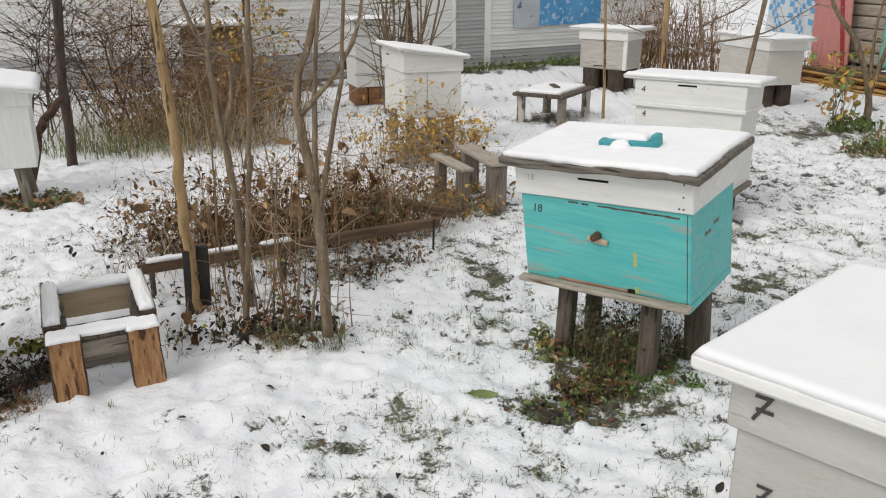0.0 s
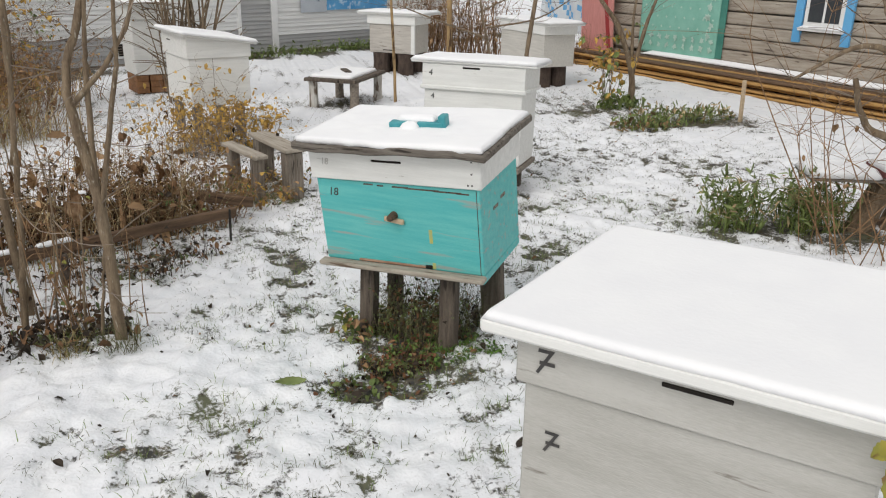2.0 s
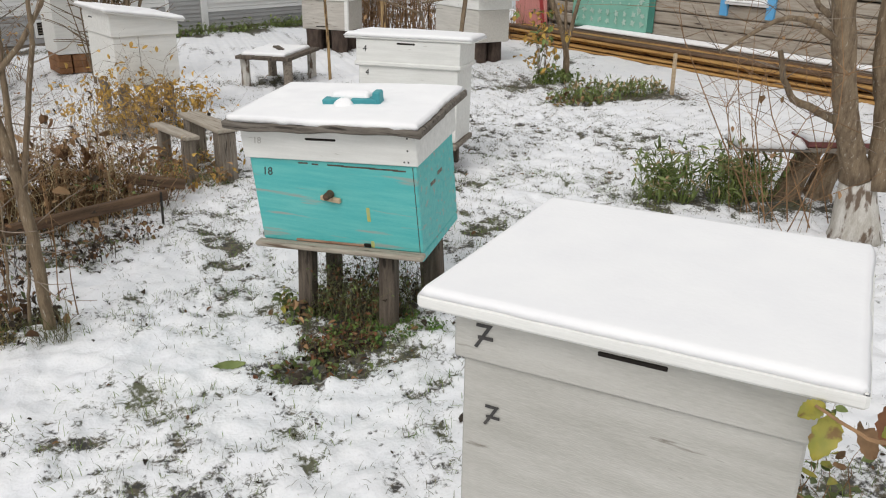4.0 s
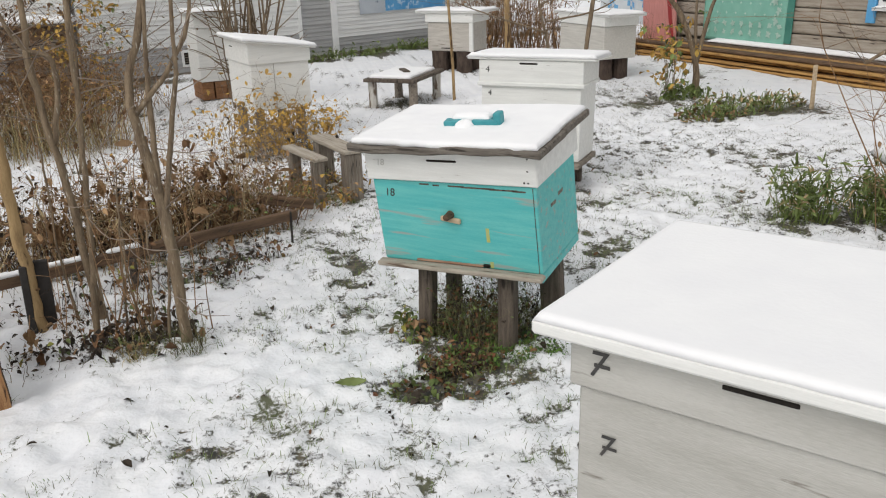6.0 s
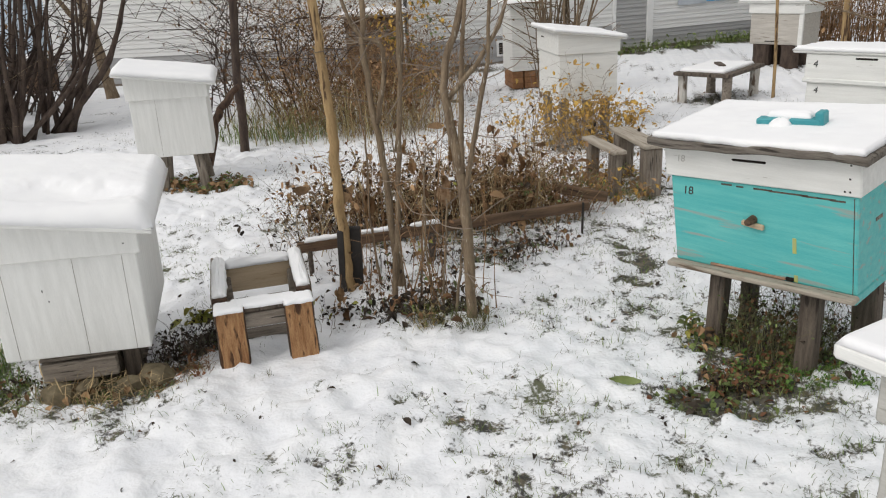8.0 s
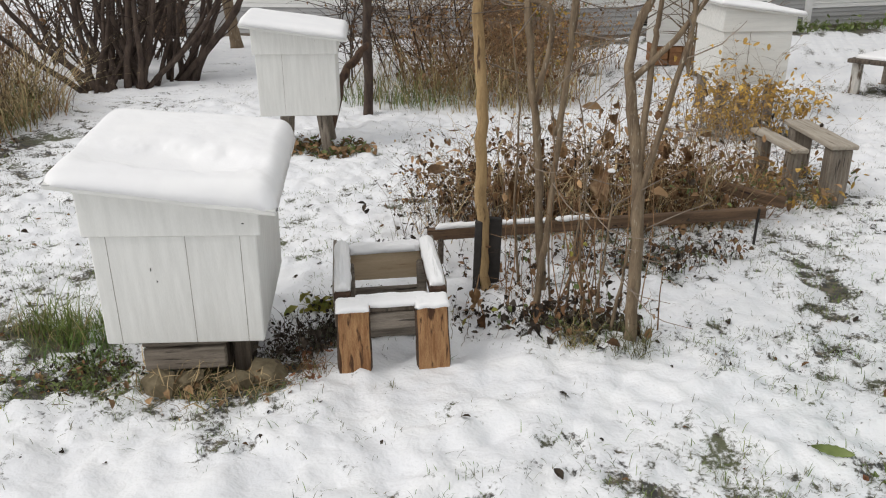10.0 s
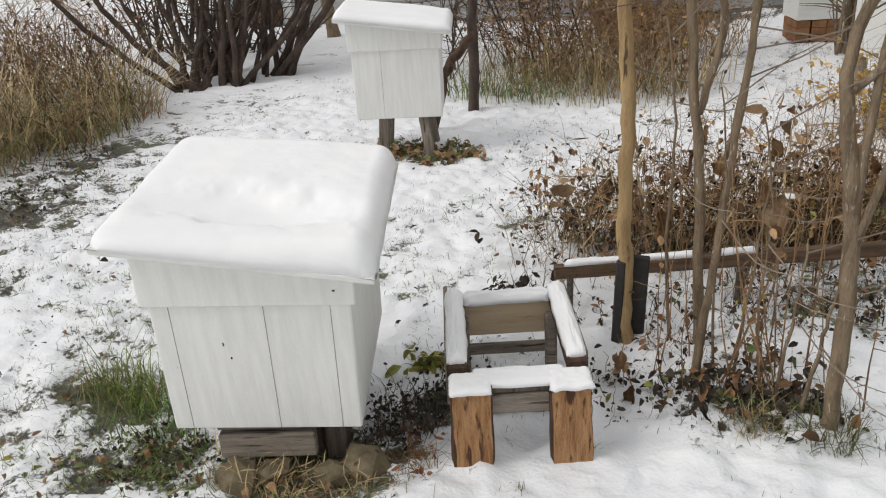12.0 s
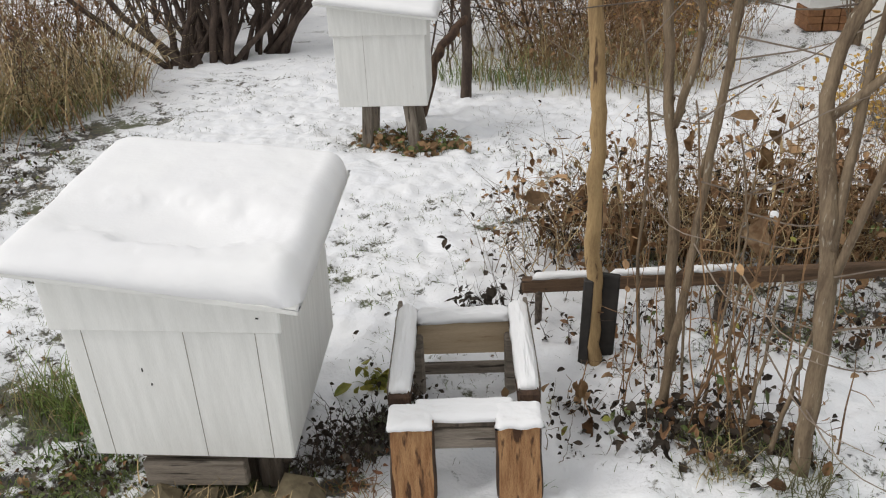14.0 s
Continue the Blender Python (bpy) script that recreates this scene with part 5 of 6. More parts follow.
arching("dry_grass", "tall straw and yellow-green grass between the bushes", "grass clump", [(spread(R, -2.2, 6.2, 0.9, 0.5, 500), (0.3, 0.75), 0.003, straw_dull), (spread(R, -2.6, 5.95, 0.5, 0.2, 260), (0.15, 0.4), 0.003, leaf_green), (spread(R, -1.9, 6.5, 0.8, 0.5, 260), (0.3, 0.8), 0.003, straw)], R)
shrub("apple_bush", "tall brown tangle of dry twigs and leaves", "shrub", spread(R, -2.5, 7.1, 0.75, 0.35, 70), (0.7, 1.35), (0.0016, 0.004), cane_brown, R, 0.5, 9, ((700, leaf_dry, 0.034), (300, leaf_yellow, 0.028), (250, leaf_brown, 0.035)), 0.2, 3, 0.2, 0.5)
shrub("yellow_shrub", "thin shrub still bright with yellow leaves", "shrub", spread(R, -1.75, 7.2, 0.28, 0.2, 16), (0.5, 1.25), (0.002, 0.005), twig_grey, R, 0.3, 5, ((420, leaf_yellow, 0.045), (120, leaf_green, 0.04)), 0.1, twig_len=0.3)
shrub("dry_grass", "brown dry stalks below the sided house", "grass clump", spread(R, -1.9, 8.0, 0.7, 0.5, 300), (0.25, 0.7), (0.002, 0.0035), cane_brown, R, 0.6, 2, ((400, leaf_dry, 0.04), (160, leaf_yellow, 0.035)), 0.3, 3, 0.2, 0.3)
v, f = [], []
tube_into(v, f, curved([(-2.70, 5.02, -0.02), (-2.66, 5.16, 0.30), (-2.60, 5.28, 0.44), (-2.56, 5.40, 0.52)], 4, 0.012, R), [0.032, 0.036, 0.029, 0.034, 0.027, 0.031, 0.026, 0.03, 0.025, 0.028, 0.022, 0.024, 0.016], 9)
fl = raw("fallen_limb", v, f, bark_dark, smoothed=True)
tagged(fl, "dark fallen limb with patches of snow", "branch")
# dark stems and reeds at the yard's edge
for cx, cy, way, count in ((-5.20, 5.72, 2.6, 11), (-4.98, 5.95, 1.9, 12), (-5.45, 6.15, 2.2, 11), (-4.85, 6.35, 1.4, 10)):
    bush = thing("dark_bush", pose(cx, cy, 0), "thick dark leafless stems fanning from one foot", "shrub", "dark bushes at the yard's edge")
    for k in range(count):
        w, ln, r0 = way + R.uniform(-1.3, 1.3), R.uniform(1.2, 1.9), R.uniform(0.016, 0.036)
        out = R.uniform(0.1, 0.75)
        foot = Vector((R.uniform(-0.12, 0.12), R.uniform(-0.1, 0.1), -0.04))
        top = foot + Vector((math.cos(w) * out * ln, math.sin(w) * out * ln, ln))
        mid = foot + Vector((math.cos(w) * out * ln * 0.62, math.sin(w) * out * ln * 0.62, ln * 0.42))
        q = curved([foot, mid, top], 5, 0.012, R)
        v, f = [], []
        tube_into(v, f, q, [r0 * (1 - 0.6 * i / (len(q) - 1)) for i in range(len(q))], 7)
        for _ in range(5):
            p, e = R.choice(q[2:]), R.uniform(0, 6.283)
            d = Vector((math.cos(e), math.sin(e), R.uniform(0.0, 1.0))) * R.uniform(0.2, 0.5)
            tube_into(v, f, curved([p, p + d * 0.5 + Vector((0, 0, 0.03)), p + d], 3, 0.004, R), [0.006, 0.005, 0.0045, 0.004, 0.003, 0.0025, 0.002], 4)
        raw("stem", v, f, stem_dark, bush, smoothed=True)
shrub("dark_bush", "dark tangle of bare bush stems", "shrub", spread(R, -6.3, 7.2, 0.9, 0.6, 60), (0.7, 1.4), (0.006, 0.018), stem_dark, R, 0.7, 6, ((200, leaf_dry, 0.05),), 0.1, 5, 0.1, 0.6)
arching("reeds", "tall bent straw-coloured and olive grass", "grass clump", [(spread(R, -5.30, 4.35, 0.55, 1.0, 620, 0.12), (0.35, 0.85), 0.0038, straw), (spread(R, -5.20, 4.25, 0.58, 1.05, 700, 0.12), (0.3, 0.75), 0.0036, straw_dull), (spread(R, -5.10, 4.0, 0.5, 0.95, 420, 0.12), (0.15, 0.5), 0.003, leaf_green), (spread(R, -5.0, 4.1, 0.5, 1.05, 260, 0.12), (0.2, 0.6), 0.004, leaf_dry)], R, 1.7)
# near-black stalks added inside the reeds, their colour imitating shade between blades
shrub("reeds", "dark stalks standing in for shaded gaps in the tall grass", "grass clump", spread(R, -5.3, 4.35, 0.6, 1.0, 160), (0.3, 0.9), (0.0018, 0.0036), stem_dark, R, 0.7, 4, ((420, leaf_brown, 0.035),), 0.3, 3, 0.25, 0.3)
shrub("weeds", "dark frosted leaves along the tall grass", "herb clump", spread(R, -4.25, 3.35, 0.3, 0.75, 160, 0.3), (0.03, 0.14), (0.001, 0.002), stem_dark, R, 1.0, 1, ((420, leaf_dark, 0.024), (160, leaf_green, 0.022), (100, leaf_brown, 0.024)), 0.3, 3, 0.3, 0.12)
shrub("reeds", "far brown thicket behind the tall grass", "grass clump", spread(R, -6.7, 5.2, 0.9, 1.1, 500), (0.4, 1.0), (0.003, 0.006), cane_brown, R, 0.7, 2, ((300, straw_dull, 0.16, 0.03), (400, leaf_brown, 0.05)), 0.3, 3, 0.3)
# brush behind the far hives
shrub("brush", "brown upright dry brush behind the hives", "shrub", spread(R, 2.9, 10.6, 0.75, 0.35, 260), (0.6, 1.3), (0.004, 0.009), cane_brown, R, 0.4, 2, ((200, leaf_dry, 0.06),), 0.2, 3, 0.1, 0.5)
shrub("brush", "thin brown stalks beside the log house", "shrub", spread(R, 4.35, 10.3, 0.4, 0.3, 160), (0.25, 0.5), (0.003, 0.006), cane_brown, R, 0.4, 1, ((60, leaf_dry, 0.05),), 0.1, 3, 0.1)
for x, y, lx, r, mt in ((1.50, 7.48, -0.05, 0.014, pole_wood), (2.14, 7.9, -0.02, 0.028, pole_wood), (2.62, 7.1, 0.12, 0.022, bark_grey)):
    stem_tree("pole", "thin wooden stake standing among the hives", "pole", [(x, y, -0.04), (x + lx * 0.4, y, 0.5), (x + lx, y, 1.1), (x + lx * 1.5, y, 1.7)], (r, r * 0.85), [], mt, group="stakes", wobble=0.002)
stem_tree("bare_tree", "thin bare tree with spreading grey twigs", "tree", [(2.35, 7.3, -0.03), (2.38, 7.32, 0.4), (2.3, 7.35, 0.8), (2.2, 7.4, 1.5)], (0.016, 0.008), [([(2.36, 7.32, 0.6), (1.9, 7.3, 0.75), (1.5, 7.35, 0.9)], 0.010, 0.004), ([(2.34, 7.33, 0.7), (2.8, 7.2, 0.8), (3.2, 7.1, 1.05)], 0.010, 0.004), ([(2.3, 7.35, 0.85), (2.7, 7.4, 1.05), (3.0, 7.4, 1.4)], 0.008, 0.004)], bark_grey, R, 60)
stem_tree("bare_tree", "slim young tree with a forked trunk in snow", "tree", [(3.68, 6.92, -0.03), (3.67, 6.92, 0.29), (3.48, 6.92, 0.75), (3.25, 6.92, 1.04), (3.0, 6.95, 1.7)], (0.034, 0.012), [([(3.67, 6.92, 0.30), (3.76, 6.92, 0.75), (3.86, 6.92, 1.05), (4.0, 6.9, 1.7)], 0.022, 0.008), ([(3.66, 6.92, 0.38), (3.62, 6.9, 0.8), (3.66, 6.9, 1.3)], 0.018, 0.007)], bark_grey, R, 30)
shrub("weeping_twigs", "yellowing drooping twigs beside the slim tree", "shrub", spread(R, 3.45, 6.95, 0.12, 0.1, 14), (0.5, 0.95), (0.002, 0.004), twig_grey, R, 0.3, 3, ((110, leaf_yellow, 0.06), (60, leaf_green, 0.06)), 0.2, twig_len=0.3)
ob = finish("stake", boxed(-0.018, -0.012, -0.04, 0.018, 0.012, 0.36, 0.003), plank_pale)
ob.matrix_world = pose(4.338, 6.10, 0, 0, -3, 20)
tagged(ob, "pale short wooden stake in the snow", "stake")
# old whitewashed tree
tree = stem_tree("old_tree", "rough brown fruit tree with a whitewashed foot", "tree", [(3.02, 2.72, 0.30), (2.92, 2.72, 0.50), (2.86, 2.72, 0.66), (2.74, 2.73, 1.12), (2.62, 2.75, 1.8)], (0.062, 0.045), [([(3.10, 2.66, 0.25), (3.06, 2.66, 0.6), (2.98, 2.68, 0.9), (3.0, 2.7, 1.5)], 0.07, 0.04), ([(2.93, 2.72, 0.52), (2.78, 2.80, 0.60), (2.68, 2.86, 0.66), (2.62, 2.9, 0.85)], 0.022, 0.012), ([(2.80, 2.73, 0.9), (2.55, 2.8, 1.0), (2.3, 2.9, 0.85)], 0.018, 0.006), ([(2.8, 2.73, 0.95), (2.95, 3.1, 1.05), (3.2, 3.5, 1.2)], 0.018, 0.006)], bark_grey, R, 60)
v, f = [], []
tube_into(v, f, [(0.05, -0.02, -0.05), (0.04, -0.02, 0.05), (0.03, 0.0, 0.18), (0.01, 0.0, 0.31)], [0.135, 0.11, 0.09, 0.072], 14)
raw("whitewashed_foot", v, f, chalk_bark, tree, "flaking white limewash", True)
shrub("twiggy_shrub", "thorny brown twigs about the old tree", "shrub", spread(R, 2.9, 3.0, 0.25, 0.25, 16), (0.7, 1.5), (0.0018, 0.0045), cane_brown, R, 0.6, 8, ((16, leaf_dry, 0.04),), 0.2, 4, 0.25, 0.6)
# stump seat and snowy boards by the tree
seat = thing("garden_seat", pose(3.28, 3.30, 0, 0, 0, -20), "low seat of split stumps and red-edged snowy boards", "seat")
for x, a in ((-0.08, 24), (0.08, 30)):
    v, f = [], []
    tube_into(v, f, [(x, 0, -0.03), (x + 0.03, 0, 0.10), (x + 0.10, 0.0, 0.272)], [0.075, 0.068, 0.062], 10)
    raw("stump", v, f, bark_grey, seat)
part("board", boxed(-0.42, -0.14, 0.273, 0.35, 0.12, 0.295, 0.005), board_grey, seat)
part("tray", boxed(-0.06, -0.12, 0.296, 0.36, 0.12, 0.33, 0.005), surface("dull_red", (0.22, 0.08, 0.075), (0.15, 0.06, 0.055), 6, ALONG_X), seat, "dull red board tray")
snow_cap(-0.42, -0.14, -0.07, 0.12, 0.04, pose(3.28, 3.30, 0.295, 0, 0, -20), "snow on the low garden seat", seed=61, n=12, over=0.01)
snow_cap(-0.06, -0.12, 0.36, 0.12, 0.035, pose(3.28, 3.30, 0.33, 0, 0, -20), "snow on the red tray", seed=62, n=12, over=0.0)
# green clumps
shrub("green_clump", "still green bushy herb clump with snow round it", "herb clump", spread(R, 2.52, 3.46, 0.17, 0.10, 130), (0.14, 0.30), (0.0012, 0.002), grass_green, R, 0.5, 1, ((480, leaf_green, 0.055, 0.13), (120, straw, 0.05, 0.1)), 0.3, 3, 0.2, 0.15)
shrub("green_clump", "dense green herb clump beside the snowy seat", "herb clump", spread(R, 2.92, 3.36, 0.19, 0.11, 170), (0.16, 0.34), (0.0012, 0.002), grass_green, R, 0.6, 1, ((620, leaf_green, 0.06, 0.13), (120, straw, 0.06, 0.1)), 0.3, 3, 0.25, 0.15)
shrub("green_clump", "low yellow-green plants in a garden bed", "herb clump", spread(R, 3.85, 6.3, 0.55, 0.22, 150), (0.05, 0.16), (0.0015, 0.0025), grass_green, R, 0.8, 1, ((300, leaf_green, 0.06, 0.15), (160, straw, 0.06, 0.15)), 0.4, 3, 0.25, 0.2)
shrub("green_clump", "low green leaves and straw in a garden bed", "herb clump", spread(R, 3.35, 5.95, 0.35, 0.16, 120), (0.04, 0.14), (0.0015, 0.0025), grass_dull, R, 0.9, 1, ((280, leaf_green, 0.06, 0.15), (120, leaf_dry, 0.05)), 0.4, 3, 0.25, 0.2)
shrub("green_clump", "green tuft at the foot of the slim tree", "herb clump", spread(R, 3.55, 6.9, 0.2, 0.1, 80), (0.08, 0.22), (0.0015, 0.0025), grass_green, R, 0.6, 1, ((160, leaf_green, 0.06),), 0.3, 3, 0.25, 0.2)
shrub("weeds", "wiry olive weeds between the posts of the hive", "herb clump", spread(R, 0.66, 2.62, 0.22, 0.15, 300), (0.08, 0.27), (0.0008, 0.0016), grass_dull, R, 0.5, 4, ((420, leaf_dark, 0.016), (600, leaf_green, 0.013), (140, rust_leaf, 0.016), (150, leaf_brown, 0.02)), 0.2, 3, 0.2, 0.16)
shrub("green_clump", "bright green chickweed and red-brown leaves by the hive posts", "herb clump", spread(R, 0.64, 2.42, 0.20, 0.11, 120), (0.02, 0.06), (0.0008, 0.0015), grass_green, R, 0.9, 1, ((600, chick_green, 0.014), (50, rust_leaf, 0.026), (90, leaf_brown, 0.026)), 0.2, 3, 0.2, 0.1)
arching("grass_clump", "long green grass beside the snow-capped hive", "grass clump", [(spread(R, -2.22, 2.20, 0.20, 0.09, 330), (0.1, 0.24), 0.0017, grass_green), (spread(R, -2.28, 2.18, 0.22, 0.1, 120), (0.08, 0.2), 0.0016, straw_dull), (spread(R, -2.1, 2.1, 0.2, 0.1, 90), (0.06, 0.14), 0.0018, chick_green)], R)
shrub("grass_clump", "low green weeds and leaves before the hive base", "grass clump", spread(R, -1.95, 1.99, 0.16, 0.12, 170), (0.02, 0.08), (0.001, 0.0018), grass_green, R, 1.2, 1, ((500, leaf_green, 0.014), (300, leaf_dark, 0.016), (8, green_leaf_big, 0.03), (90, leaf_brown, 0.02)), 0.5, 3, 0.4, 0.06)
shrub("grass_clump", "small yellow-green weeds in the snow", "grass clump", spread(R, -2.16, 1.85, 0.12, 0.08, 60), (0.03, 0.08), (0.0012, 0.002), grass_green, R, 1.0, 0, ((50, leaf_green, 0.026), (8, green_leaf_big, 0.035), (40, leaf_dry, 0.026)), 0.5, 3, 0.4)
shrub("weeds", "dark frosted weeds along the hive's side", "herb clump", spread(R, -1.42, 2.42, 0.10, 0.22, 150, -0.3), (0.06, 0.16), (0.001, 0.002), stem_dark, R, 0.7, 2, ((520, leaf_dark, 0.018),), 0.2, 3, 0.2, 0.12)
shrub("green_clump", "small pale green leafy plant in the snow", "herb clump", spread(R, -1.52, 2.63, 0.05, 0.04, 14), (0.04, 0.09), (0.001, 0.002), grass_green, R, 0.8, 0, ((34, green_leaf_big, 0.05),), 0.3, 3, 0.2)
shrub("weeds", "dark wilted stems beside the stand", "herb clump", spread(R, -1.38, 3.1, 0.12, 0.12, 30), (0.08, 0.22), (0.001, 0.002), stem_dark, R, 0.8, 2, ((70, leaf_dark, 0.035),), 0.2, 3, 0.2, 0.15)
shrub("weeds", "wilted dark leaves on low stems by the pole", "herb clump", spread(R, -0.93, 2.68, 0.16, 0.14, 34), (0.04, 0.14), (0.001, 0.002), twig_grey, R, 0.9, 1, ((90, leaf_dark, 0.02), (14, leaf_dry, 0.03), (5, green_leaf_big, 0.025)), 0.3, 3, 0.3, 0.15)
shrub("weeds", "brown and green plants round the far hive legs", "herb clump", spread(R, -2.5, 4.6, 0.32, 0.18, 160), (0.03, 0.1), (0.0015, 0.0025), grass_dull, R, 1.0, 0, ((300, leaf_dry, 0.05), (160, leaf_green, 0.04)), 0.4, 3, 0.3)
shrub("weeds", "yellowing grass round the low trestles", "herb clump", spread(R, 0.10, 4.5, 0.26, 0.28, 200), (0.06, 0.2), (0.0012, 0.0022), straw, R, 0.9, 0, ((160, leaf_yellow, 0.035), (120, leaf_green, 0.03), (160, leaf_dry, 0.04)), 0.3, 3, 0.3)
shrub("weeds", "green strip of grass along the house wall", "grass clump", [(0.6 + 0.83 * s - 0.05 + R.uniform(-0.1, 0.1), 11.6 + 0.558 * s - 0.25 + R.uniform(-0.12, 0.1)) for s in [R.uniform(-1.0, 2.6) for _ in range(420)]], (0.05, 0.2), (0.002, 0.004), grass_green, R, 0.8, 0, ((500, leaf_green, 0.06),), 0.3, 3, 0.3)

shrub("green_clump", "bright green chickweed mat before the hive posts", "herb clump", spread(R, 0.76, 2.36, 0.14, 0.07, 110), (0.02, 0.06), (0.0008, 0.0015), chick_green, R, 0.9, 1, ((900, chick_green, 0.014), (40, green_leaf_big, 0.014)), 0.2, 3, 0.2, 0.08)
shrub("green_clump", "yellow-green wilted plants beside the hive post", "herb clump", spread(R, 0.42, 2.64, 0.12, 0.10, 80), (0.03, 0.10), (0.001, 0.0018), grass_dull, R, 0.9, 1, ((180, leaf_green, 0.028), (40, green_leaf_big, 0.035), (80, leaf_dry, 0.035)), 0.2, 3, 0.2, 0.1)
shrub("weeds", "red-brown dead leaves and stalks spilling from the hive posts", "herb clump", spread(R, 0.50, 2.36, 0.13, 0.09, 150), (0.02, 0.09), (0.001, 0.002), cane_brown, R, 1.0, 1, ((60, rust_leaf, 0.02), (90, leaf_brown, 0.02), (40, leaf_dry, 0.022), (200, leaf_green, 0.018), (160, leaf_dark, 0.022)), 0.4, 3, 0.3, 0.12)
shrub("weeds", "trampled brown and dark leaves before the hive", "herb clump", spread(R, 0.40, 2.22, 0.20, 0.09, 60), (0.02, 0.06), (0.001, 0.0018), grass_dull, R, 1.2, 0, ((60, leaf_dark, 0.03), (80, leaf_green, 0.028), (45, rust_leaf, 0.03)), 0.4, 3, 0.3)
# stones under the snow-capped hive
for x, y, s, sd in ((-1.70, 2.01, 0.058, 1), (-1.44, 2.15, 0.055, 2), (-1.49, 2.11, 0.042, 3), (-1.63, 2.05, 0.045, 4)):
    bm = bmesh.new()
    bmesh.ops.create_icosphere(bm, subdivisions=1, radius=s)
    for q in bm.verts:
        k = noise.noise(q.co * 14 + Vector((sd * 3.1, 0, 0)))
        q.co *= 1 + 0.75 * k
        q.co.z *= 0.62
    ob = finish("stone", bm, stone_brown)
    ob.matrix_world = pose(x, y, s * 0.32)
    tagged(ob, "brown angular stone under the hive", "stone", "stones at the hive's foot")

# leaves on a bramble twig beside hive seven
bramble = thing("bramble", pose(1.2, 0.75, 0), "bramble twig with large yellowing leaves by a hive", "shrub")
v, f = [], []
tube_into(v, f, [q - Vector((1.2, 0.75, 0)) for q in curved([(1.2, 0.75, -0.03), (1.12, 0.74, 0.5), (0.98, 0.66, 0.66), (0.86, 0.585, 0.72), (0.79, 0.58, 0.745), (0.745, 0.625, 0.772)], 5, 0.002, R)], [0.005 - 0.00012 * i for i in range(26)], 5)
tube_into(v, f, [q - Vector((1.2, 0.75, 0)) for q in curved([(1.05, 0.70, 0.6), (1.1, 0.76, 0.62), (1.12, 0.79, 0.6)], 4, 0.002, R)], [0.003] * 9, 5)
raw("stem", v, f, cane_brown, bramble)


def big_leaf(parent, tip, base, width, mat):
    """A toothed leaf blade hanging from base to tip."""
    base, tip = Vector(base), Vector(tip)
    d = tip - base
    side = d.cross(Vector((0.72, 0.55, -0.45))).normalized()
    nrm = side.cross(d).normalized()
    v, f, n = [], [], 12
    for i in range(n + 1):
        t = i / n
        w = width * math.sin(math.pi * min(1, t * 0.96 + 0.04)) ** 0.8 * (1 - 0.25 * t) * (1.0 if i % 2 else 0.84)
        c = base + d * t
        v += [tuple(c + side * w + nrm * 0.010 * math.sin(t * 5)), tuple(c + nrm * 0.006 * math.sin(t * 4)), tuple(c - side * w + nrm * 0.014 * math.cos(t * 4))]
    for i in range(n):
        q = i * 3
        f += [(q, q + 1, q + 4, q + 3), (q + 1, q + 2, q + 5, q + 4)]
    return raw("leaf", v, f, mat, parent, smoothed=True)


def at_twig(x, y, z):
    return (x - 1.2, y - 0.75, z)


big_leaf(bramble, at_twig(0.760, 0.622, 0.692), at_twig(0.778, 0.622, 0.752), 0.021, green_leaf_big)
big_leaf(bramble, at_twig(0.83, 0.60, 0.70), at_twig(0.805, 0.60, 0.742), 0.015, leaf_dry)
big_leaf(bramble, at_twig(0.728, 0.632, 0.755), at_twig(0.754, 0.620, 0.776), 0.015, green_leaf_big)
big_leaf(bramble, at_twig(1.11, 0.80, 0.52), at_twig(1.115, 0.79, 0.60), 0.03, rust_leaf)
big_leaf(bramble, at_twig(0.97, 0.70, 0.63), at_twig(1.0, 0.68, 0.665), 0.018, green_leaf_big)
shrub("weeds", "yellowing low bramble leaves beside the hive", "herb clump", spread(R, 1.45, 1.08, 0.22, 0.20, 46), (0.05, 0.30), (0.001, 0.002), cane_brown, R, 0.3, 1, ((90, leaf_green, 0.04), (50, green_leaf_big, 0.045), (40, leaf_dry, 0.045)), 0.3, 3, 0.2, 0.2)
hosta = thing("broad_leaf", pose(0.14, 2.27, 0), "broad dark green wilted leaves lying in snow", "leaf")
big_leaf(hosta, (-0.06, 0.02, 0.012), (0.04, 0.0, 0.022), 0.016, leaf_green)

# fence and blue boards at the yard's far edge
fence = thing("fence", pose(-4.85, 3.05, 0, 0, 0, 60), "old grey board fence corner with moss", "fence")
part("post", boxed(-0.035, -0.035, -0.05, 0.035, 0.035, 0.46, 0.008), post_grey, fence)
part("post", boxed(0.02, 0.35, -0.05, 0.10, 0.42, 0.52, 0.008), post_grey, fence)
part("board", boxed(-0.45, -0.055, 0.30, 0.06, -0.041, 0.42, 0.004), board_grey, fence)
boat = thing("blue_board", pose(-6.7, 3.9, 0, 0, 0, 70), "blue board edge with snow beyond the fence", "board")
part("board", boxed(-1.3, -0.02, 0.34, -0.62, 0.02, 0.42, 0.005), blue_paint, boat)
part("box", boxed(-1.3, 0.021, 0.0, -0.62, 0.9, 0.41, 0.005), iron_dark, boat)
snow_cap(-1.3, 0.0, -0.62, 0.9, 0.05, pose(-6.7, 3.9, 0.42, 0, 0, 70), "snow on the blue boards", seed=70, n=16)

# ---- grass tips, litter and fallen leaves over the snow ----
G = np.random.RandomState(5)


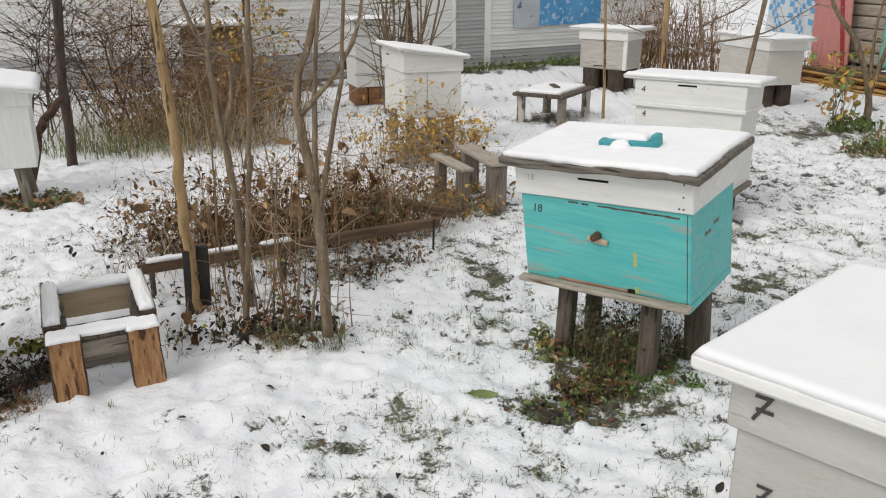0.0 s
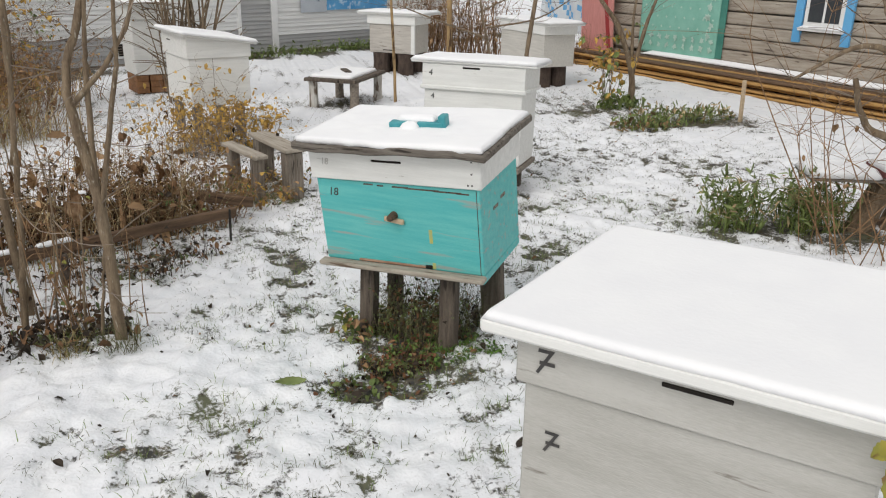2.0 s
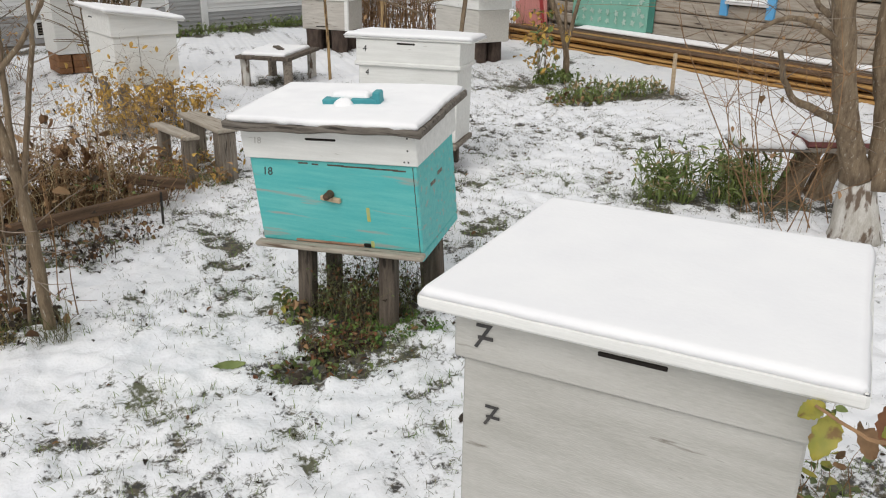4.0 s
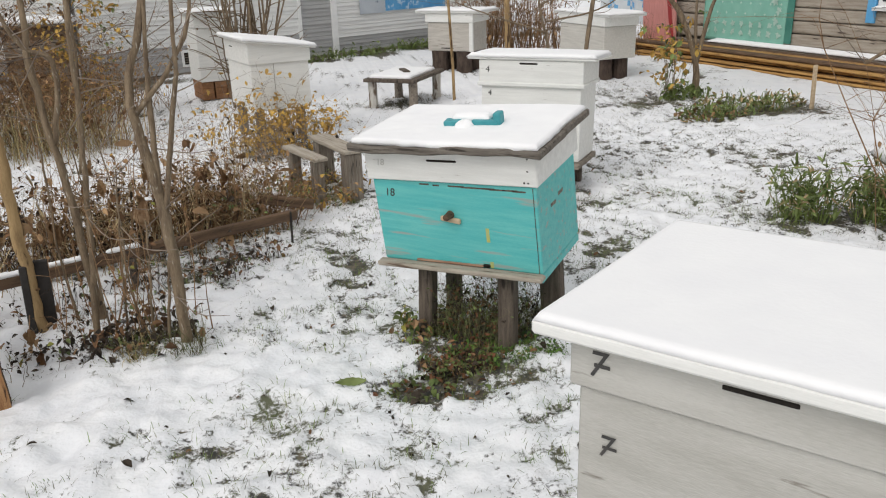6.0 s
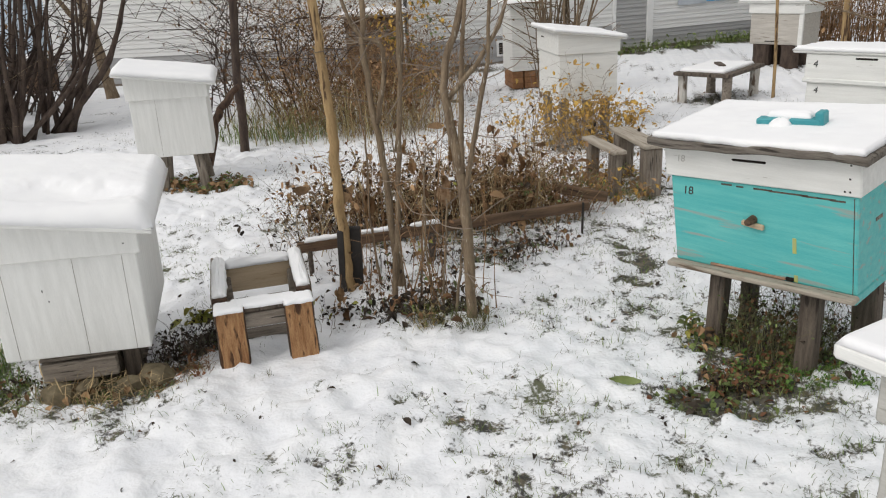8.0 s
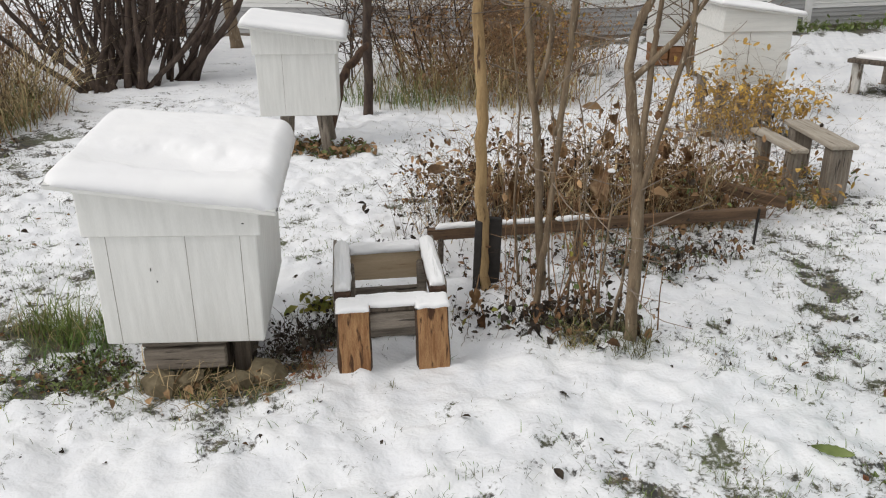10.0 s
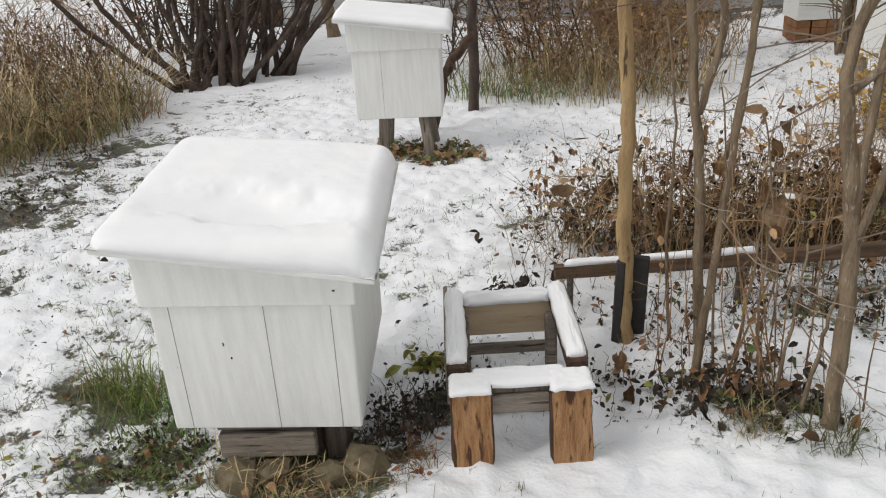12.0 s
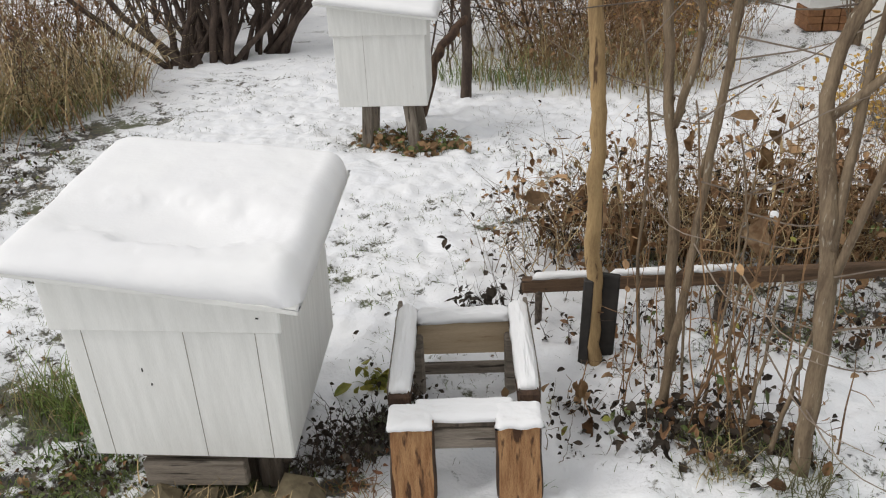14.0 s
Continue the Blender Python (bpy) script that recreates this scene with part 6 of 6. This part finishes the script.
def scatter(n, box, want, power):
    """Points in a box, kept where the snow is thin."""
    x, y = G.uniform(box[0], box[2], n), G.uniform(box[1], box[3], n)
    keep = G.uniform(0, 1, n) < np.clip((want - cover_at(x, y)) * power, 0, 1)
    return x[keep], y[keep]


def blades(name, tuft_x, tuft_y, per, hgt, width, mat, label, flat=0.5, rad=0.03):
    n = len(tuft_x) * per
    x = np.repeat(tuft_x, per) + G.normal(0, rad, n)
    y = np.repeat(tuft_y, per) + G.normal(0, rad, n)
    z = ground_z(x, y)
    a, ln = G.uniform(0, 6.283, n), G.uniform(0.4, 1.15, n) * hgt
    lean_ = G.uniform(flat * 0.3, flat * 1.6, n)
    dx, dy = np.cos(a), np.sin(a)
    up, out = np.cos(lean_), np.sin(lean_)
    w = width * G.uniform(0.6, 1.3, n)
    base = np.stack([x, y, z - 0.004], 1)
    side = np.stack([-dy * w, dx * w, 0 * w], 1)
    mid = base + np.stack([dx * out * ln * 0.5, dy * out * ln * 0.5, up * ln * 0.62], 1)
    tip = base + np.stack([dx * out * ln * 1.1, dy * out * ln * 1.1, up * ln * 0.85], 1)
    v = np.stack([base - side, base + side, mid - side * 0.8, mid + side * 0.8, tip], 1).reshape(-1, 3)
    i = np.arange(n)[:, None] * 5
    f = np.concatenate([i + np.array([[0, 1, 3]]), i + np.array([[0, 3, 2]]), i + np.array([[2, 3, 4]])], 0)
    ob = raw(name, v.tolist(), f.tolist(), mat)
    return tagged(ob, label, "grass", kind="stuff")


bx = (-4.2, 0.4, 4.6, 8.0)
x, y = scatter(70000, bx, 0.60, 3.0)
blades("grass_tips", x[:13000], y[:13000], 6, 0.034, 0.0009, grass_dull, "dull grass tips poking through thin snow", 0.9)
x, y = scatter(30000, (-3.4, 0.6, 2.4, 4.6), 0.55, 2.5)
blades("grass_blades", x[:4000], y[:4000], 6, 0.042, 0.001, grass_green, "green grass blades poking through thin snow", 0.9)


def litter(name, x, y, size, mat, label):
    v, f, r = [], [], random.Random(len(label))
    z = ground_z(x, y)
    for a, b, c in zip(x, y, z):
        leaf_into(v, f, (a, b, c + 0.006), size * r.uniform(0.4, 1.3), r, 0.1)
    return tagged(raw(name, v, f, mat), label, "leaves", kind="stuff")


x, y = scatter(26000, bx, 0.62, 2.0)
litter("dark_litter", x[:2600], y[:2600], 0.015, leaf_dark, "small dark fallen leaves and bits on the snow")
x, y = scatter(9000, bx, 0.58, 1.5)
litter("brown_litter", x[:1300], y[:1300], 0.022, leaf_brown, "small brown fallen leaves on the snow")
x, y = G.uniform(-3.6, 2.6, 170), G.uniform(0.6, 4.6, 170)
litter("loose_leaves", x, y, 0.03, leaf_dark, "single dark leaves scattered on open snow")
shrub("grass_clump", "bleached straw and debris under the hive edge", "grass clump", spread(R, -1.56, 2.02, 0.20, 0.07, 150, 0.4), (0.03, 0.10), (0.001, 0.002), straw, R, 1.6, 0, ((50, leaf_dry, 0.03), (90, straw, 0.07, 0.03), (2, green_leaf_big, 0.06, 0.2)), 0.6, 3, 0.4)
shrub("grass_clump", "reddish dry needles and stalks beside the hive base", "grass clump", spread(R, -1.34, 2.20, 0.07, 0.10, 90, 0.4), (0.03, 0.09), (0.001, 0.002), cane_brown, R, 1.4, 0, ((50, rust_leaf, 0.022),), 0.6, 3, 0.4)


def snow_lumps(label, spots, size):
    """Soft clumps of snow caught on plants and litter, joined as one mesh."""
    v, f, r = [], [], random.Random(len(label))
    ball = bmesh.new()
    bmesh.ops.create_icosphere(ball, subdivisions=2, radius=1)
    bv = [q.co.copy() for q in ball.verts]
    bf = [tuple(q.index for q in face.verts) for face in ball.faces]
    ball.free()
    for x, y, z in spots:
        sx, sy, sz = size * r.uniform(0.4, 1.3), size * r.uniform(0.4, 1.3), size * r.uniform(0.2, 0.5)
        k, o = len(v), Vector((r.uniform(0, 9), r.uniform(0, 9), 0))
        for q in bv:
            w = 1 + 0.45 * noise.noise(q * 1.7 + o)
            v.append((x + q.x * sx * w, y + q.y * sy * w, z + q.z * sz * w))
        f += [tuple(k + i for i in face) for face in bf]
    return tagged(raw("snow_lumps", v, f, snow_clean, smoothed=True), label, "snow", kind="stuff")


def lump_spots(cx, cy, rx, ry, n, turn=0.0, lift=0.0):
    return [(x, y, gz(x, y) + R.uniform(0.0, lift)) for x, y in spread(R, cx, cy, rx, ry, n, turn)]


stem_tree("bare_tree", "mossy old tree trunk before the sided house", "tree", [(-5.56, 8.33, -0.05), (-5.62, 8.33, 0.4), (-5.66, 8.3, 0.8), (-5.8, 8.3, 1.5)], (0.07, 0.05), [([(-5.66, 8.3, 0.78), (-5.85, 8.25, 0.95), (-6.1, 8.2, 1.4)], 0.04, 0.02)], bark_grey, R, 30)

# large withered leaves caught in the thicket and by the pole
leaf_tan = surface("leaf_tan", (0.52, 0.38, 0.24), (0.34, 0.22, 0.13), 30, rough=0.8, bump=0.4)
crumpled_leaf(-0.60, 3.30, 0.40, 0.13, leaf_tan, "pale tan crumpled leaf with a dab of snow", 3, 0.8)
crumpled_leaf(-0.97, 3.19, 0.36, 0.11, leaf_dry, "brown crumpled leaf hanging in the thicket", 5)
crumpled_leaf(-0.95, 2.70, 0.12, 0.06, leaf_dry, "brown withered leaf leaning by the pole", 8)
crumpled_leaf(-0.90, 2.66, 0.06, 0.06, leaf_brown, "small brown withered leaf on the snow", 11)
for k in range(14):
    x, y = spread(R, -0.78, 3.70, 0.62, 0.14, 1, 0.47)[0]
    crumpled_leaf(x, y, R.uniform(0.16, 0.48), R.uniform(0.06, 0.10), R.choice((leaf_dry, leaf_brown, leaf_brown)), "brown crumpled leaf hanging in the thicket", 20 + k)
snow_lumps("snow caught in the thicket and along its rail", [(-0.60, 3.29, 0.40), (-0.85, 3.315, 0.17), (-0.80, 3.34, 0.17)], 0.026)
# a brown box hive behind the bushes
PW = pose(-2.72, 8.45, 0, 0, 0, 8)
hw = thing("beehive", PW, "brown weathered board beehive under a snowy lid", "beehive", "beehives of the apiary")
for k in range(5):
    part("board", boxed(0, 0, 0.12 + 0.128 * k, 0.58, 0.45, 0.245 + 0.128 * k, 0.006), board_grey if k % 2 else plank_brown, hw)
part("lid", boxed(-0.06, -0.06, 0.762, 0.64, 0.51, 0.785, 0.004), board_grey, hw)
part("footing", boxed(0.04, 0.05, -0.02, 0.54, 0.40, 0.119, 0.006), post_grey, hw)
snow_cap(-0.06, -0.06, 0.64, 0.51, 0.05, PW @ Matrix.Translation((0, 0, 0.785)), "snow on the brown hive's lid", seed=81, n=16)
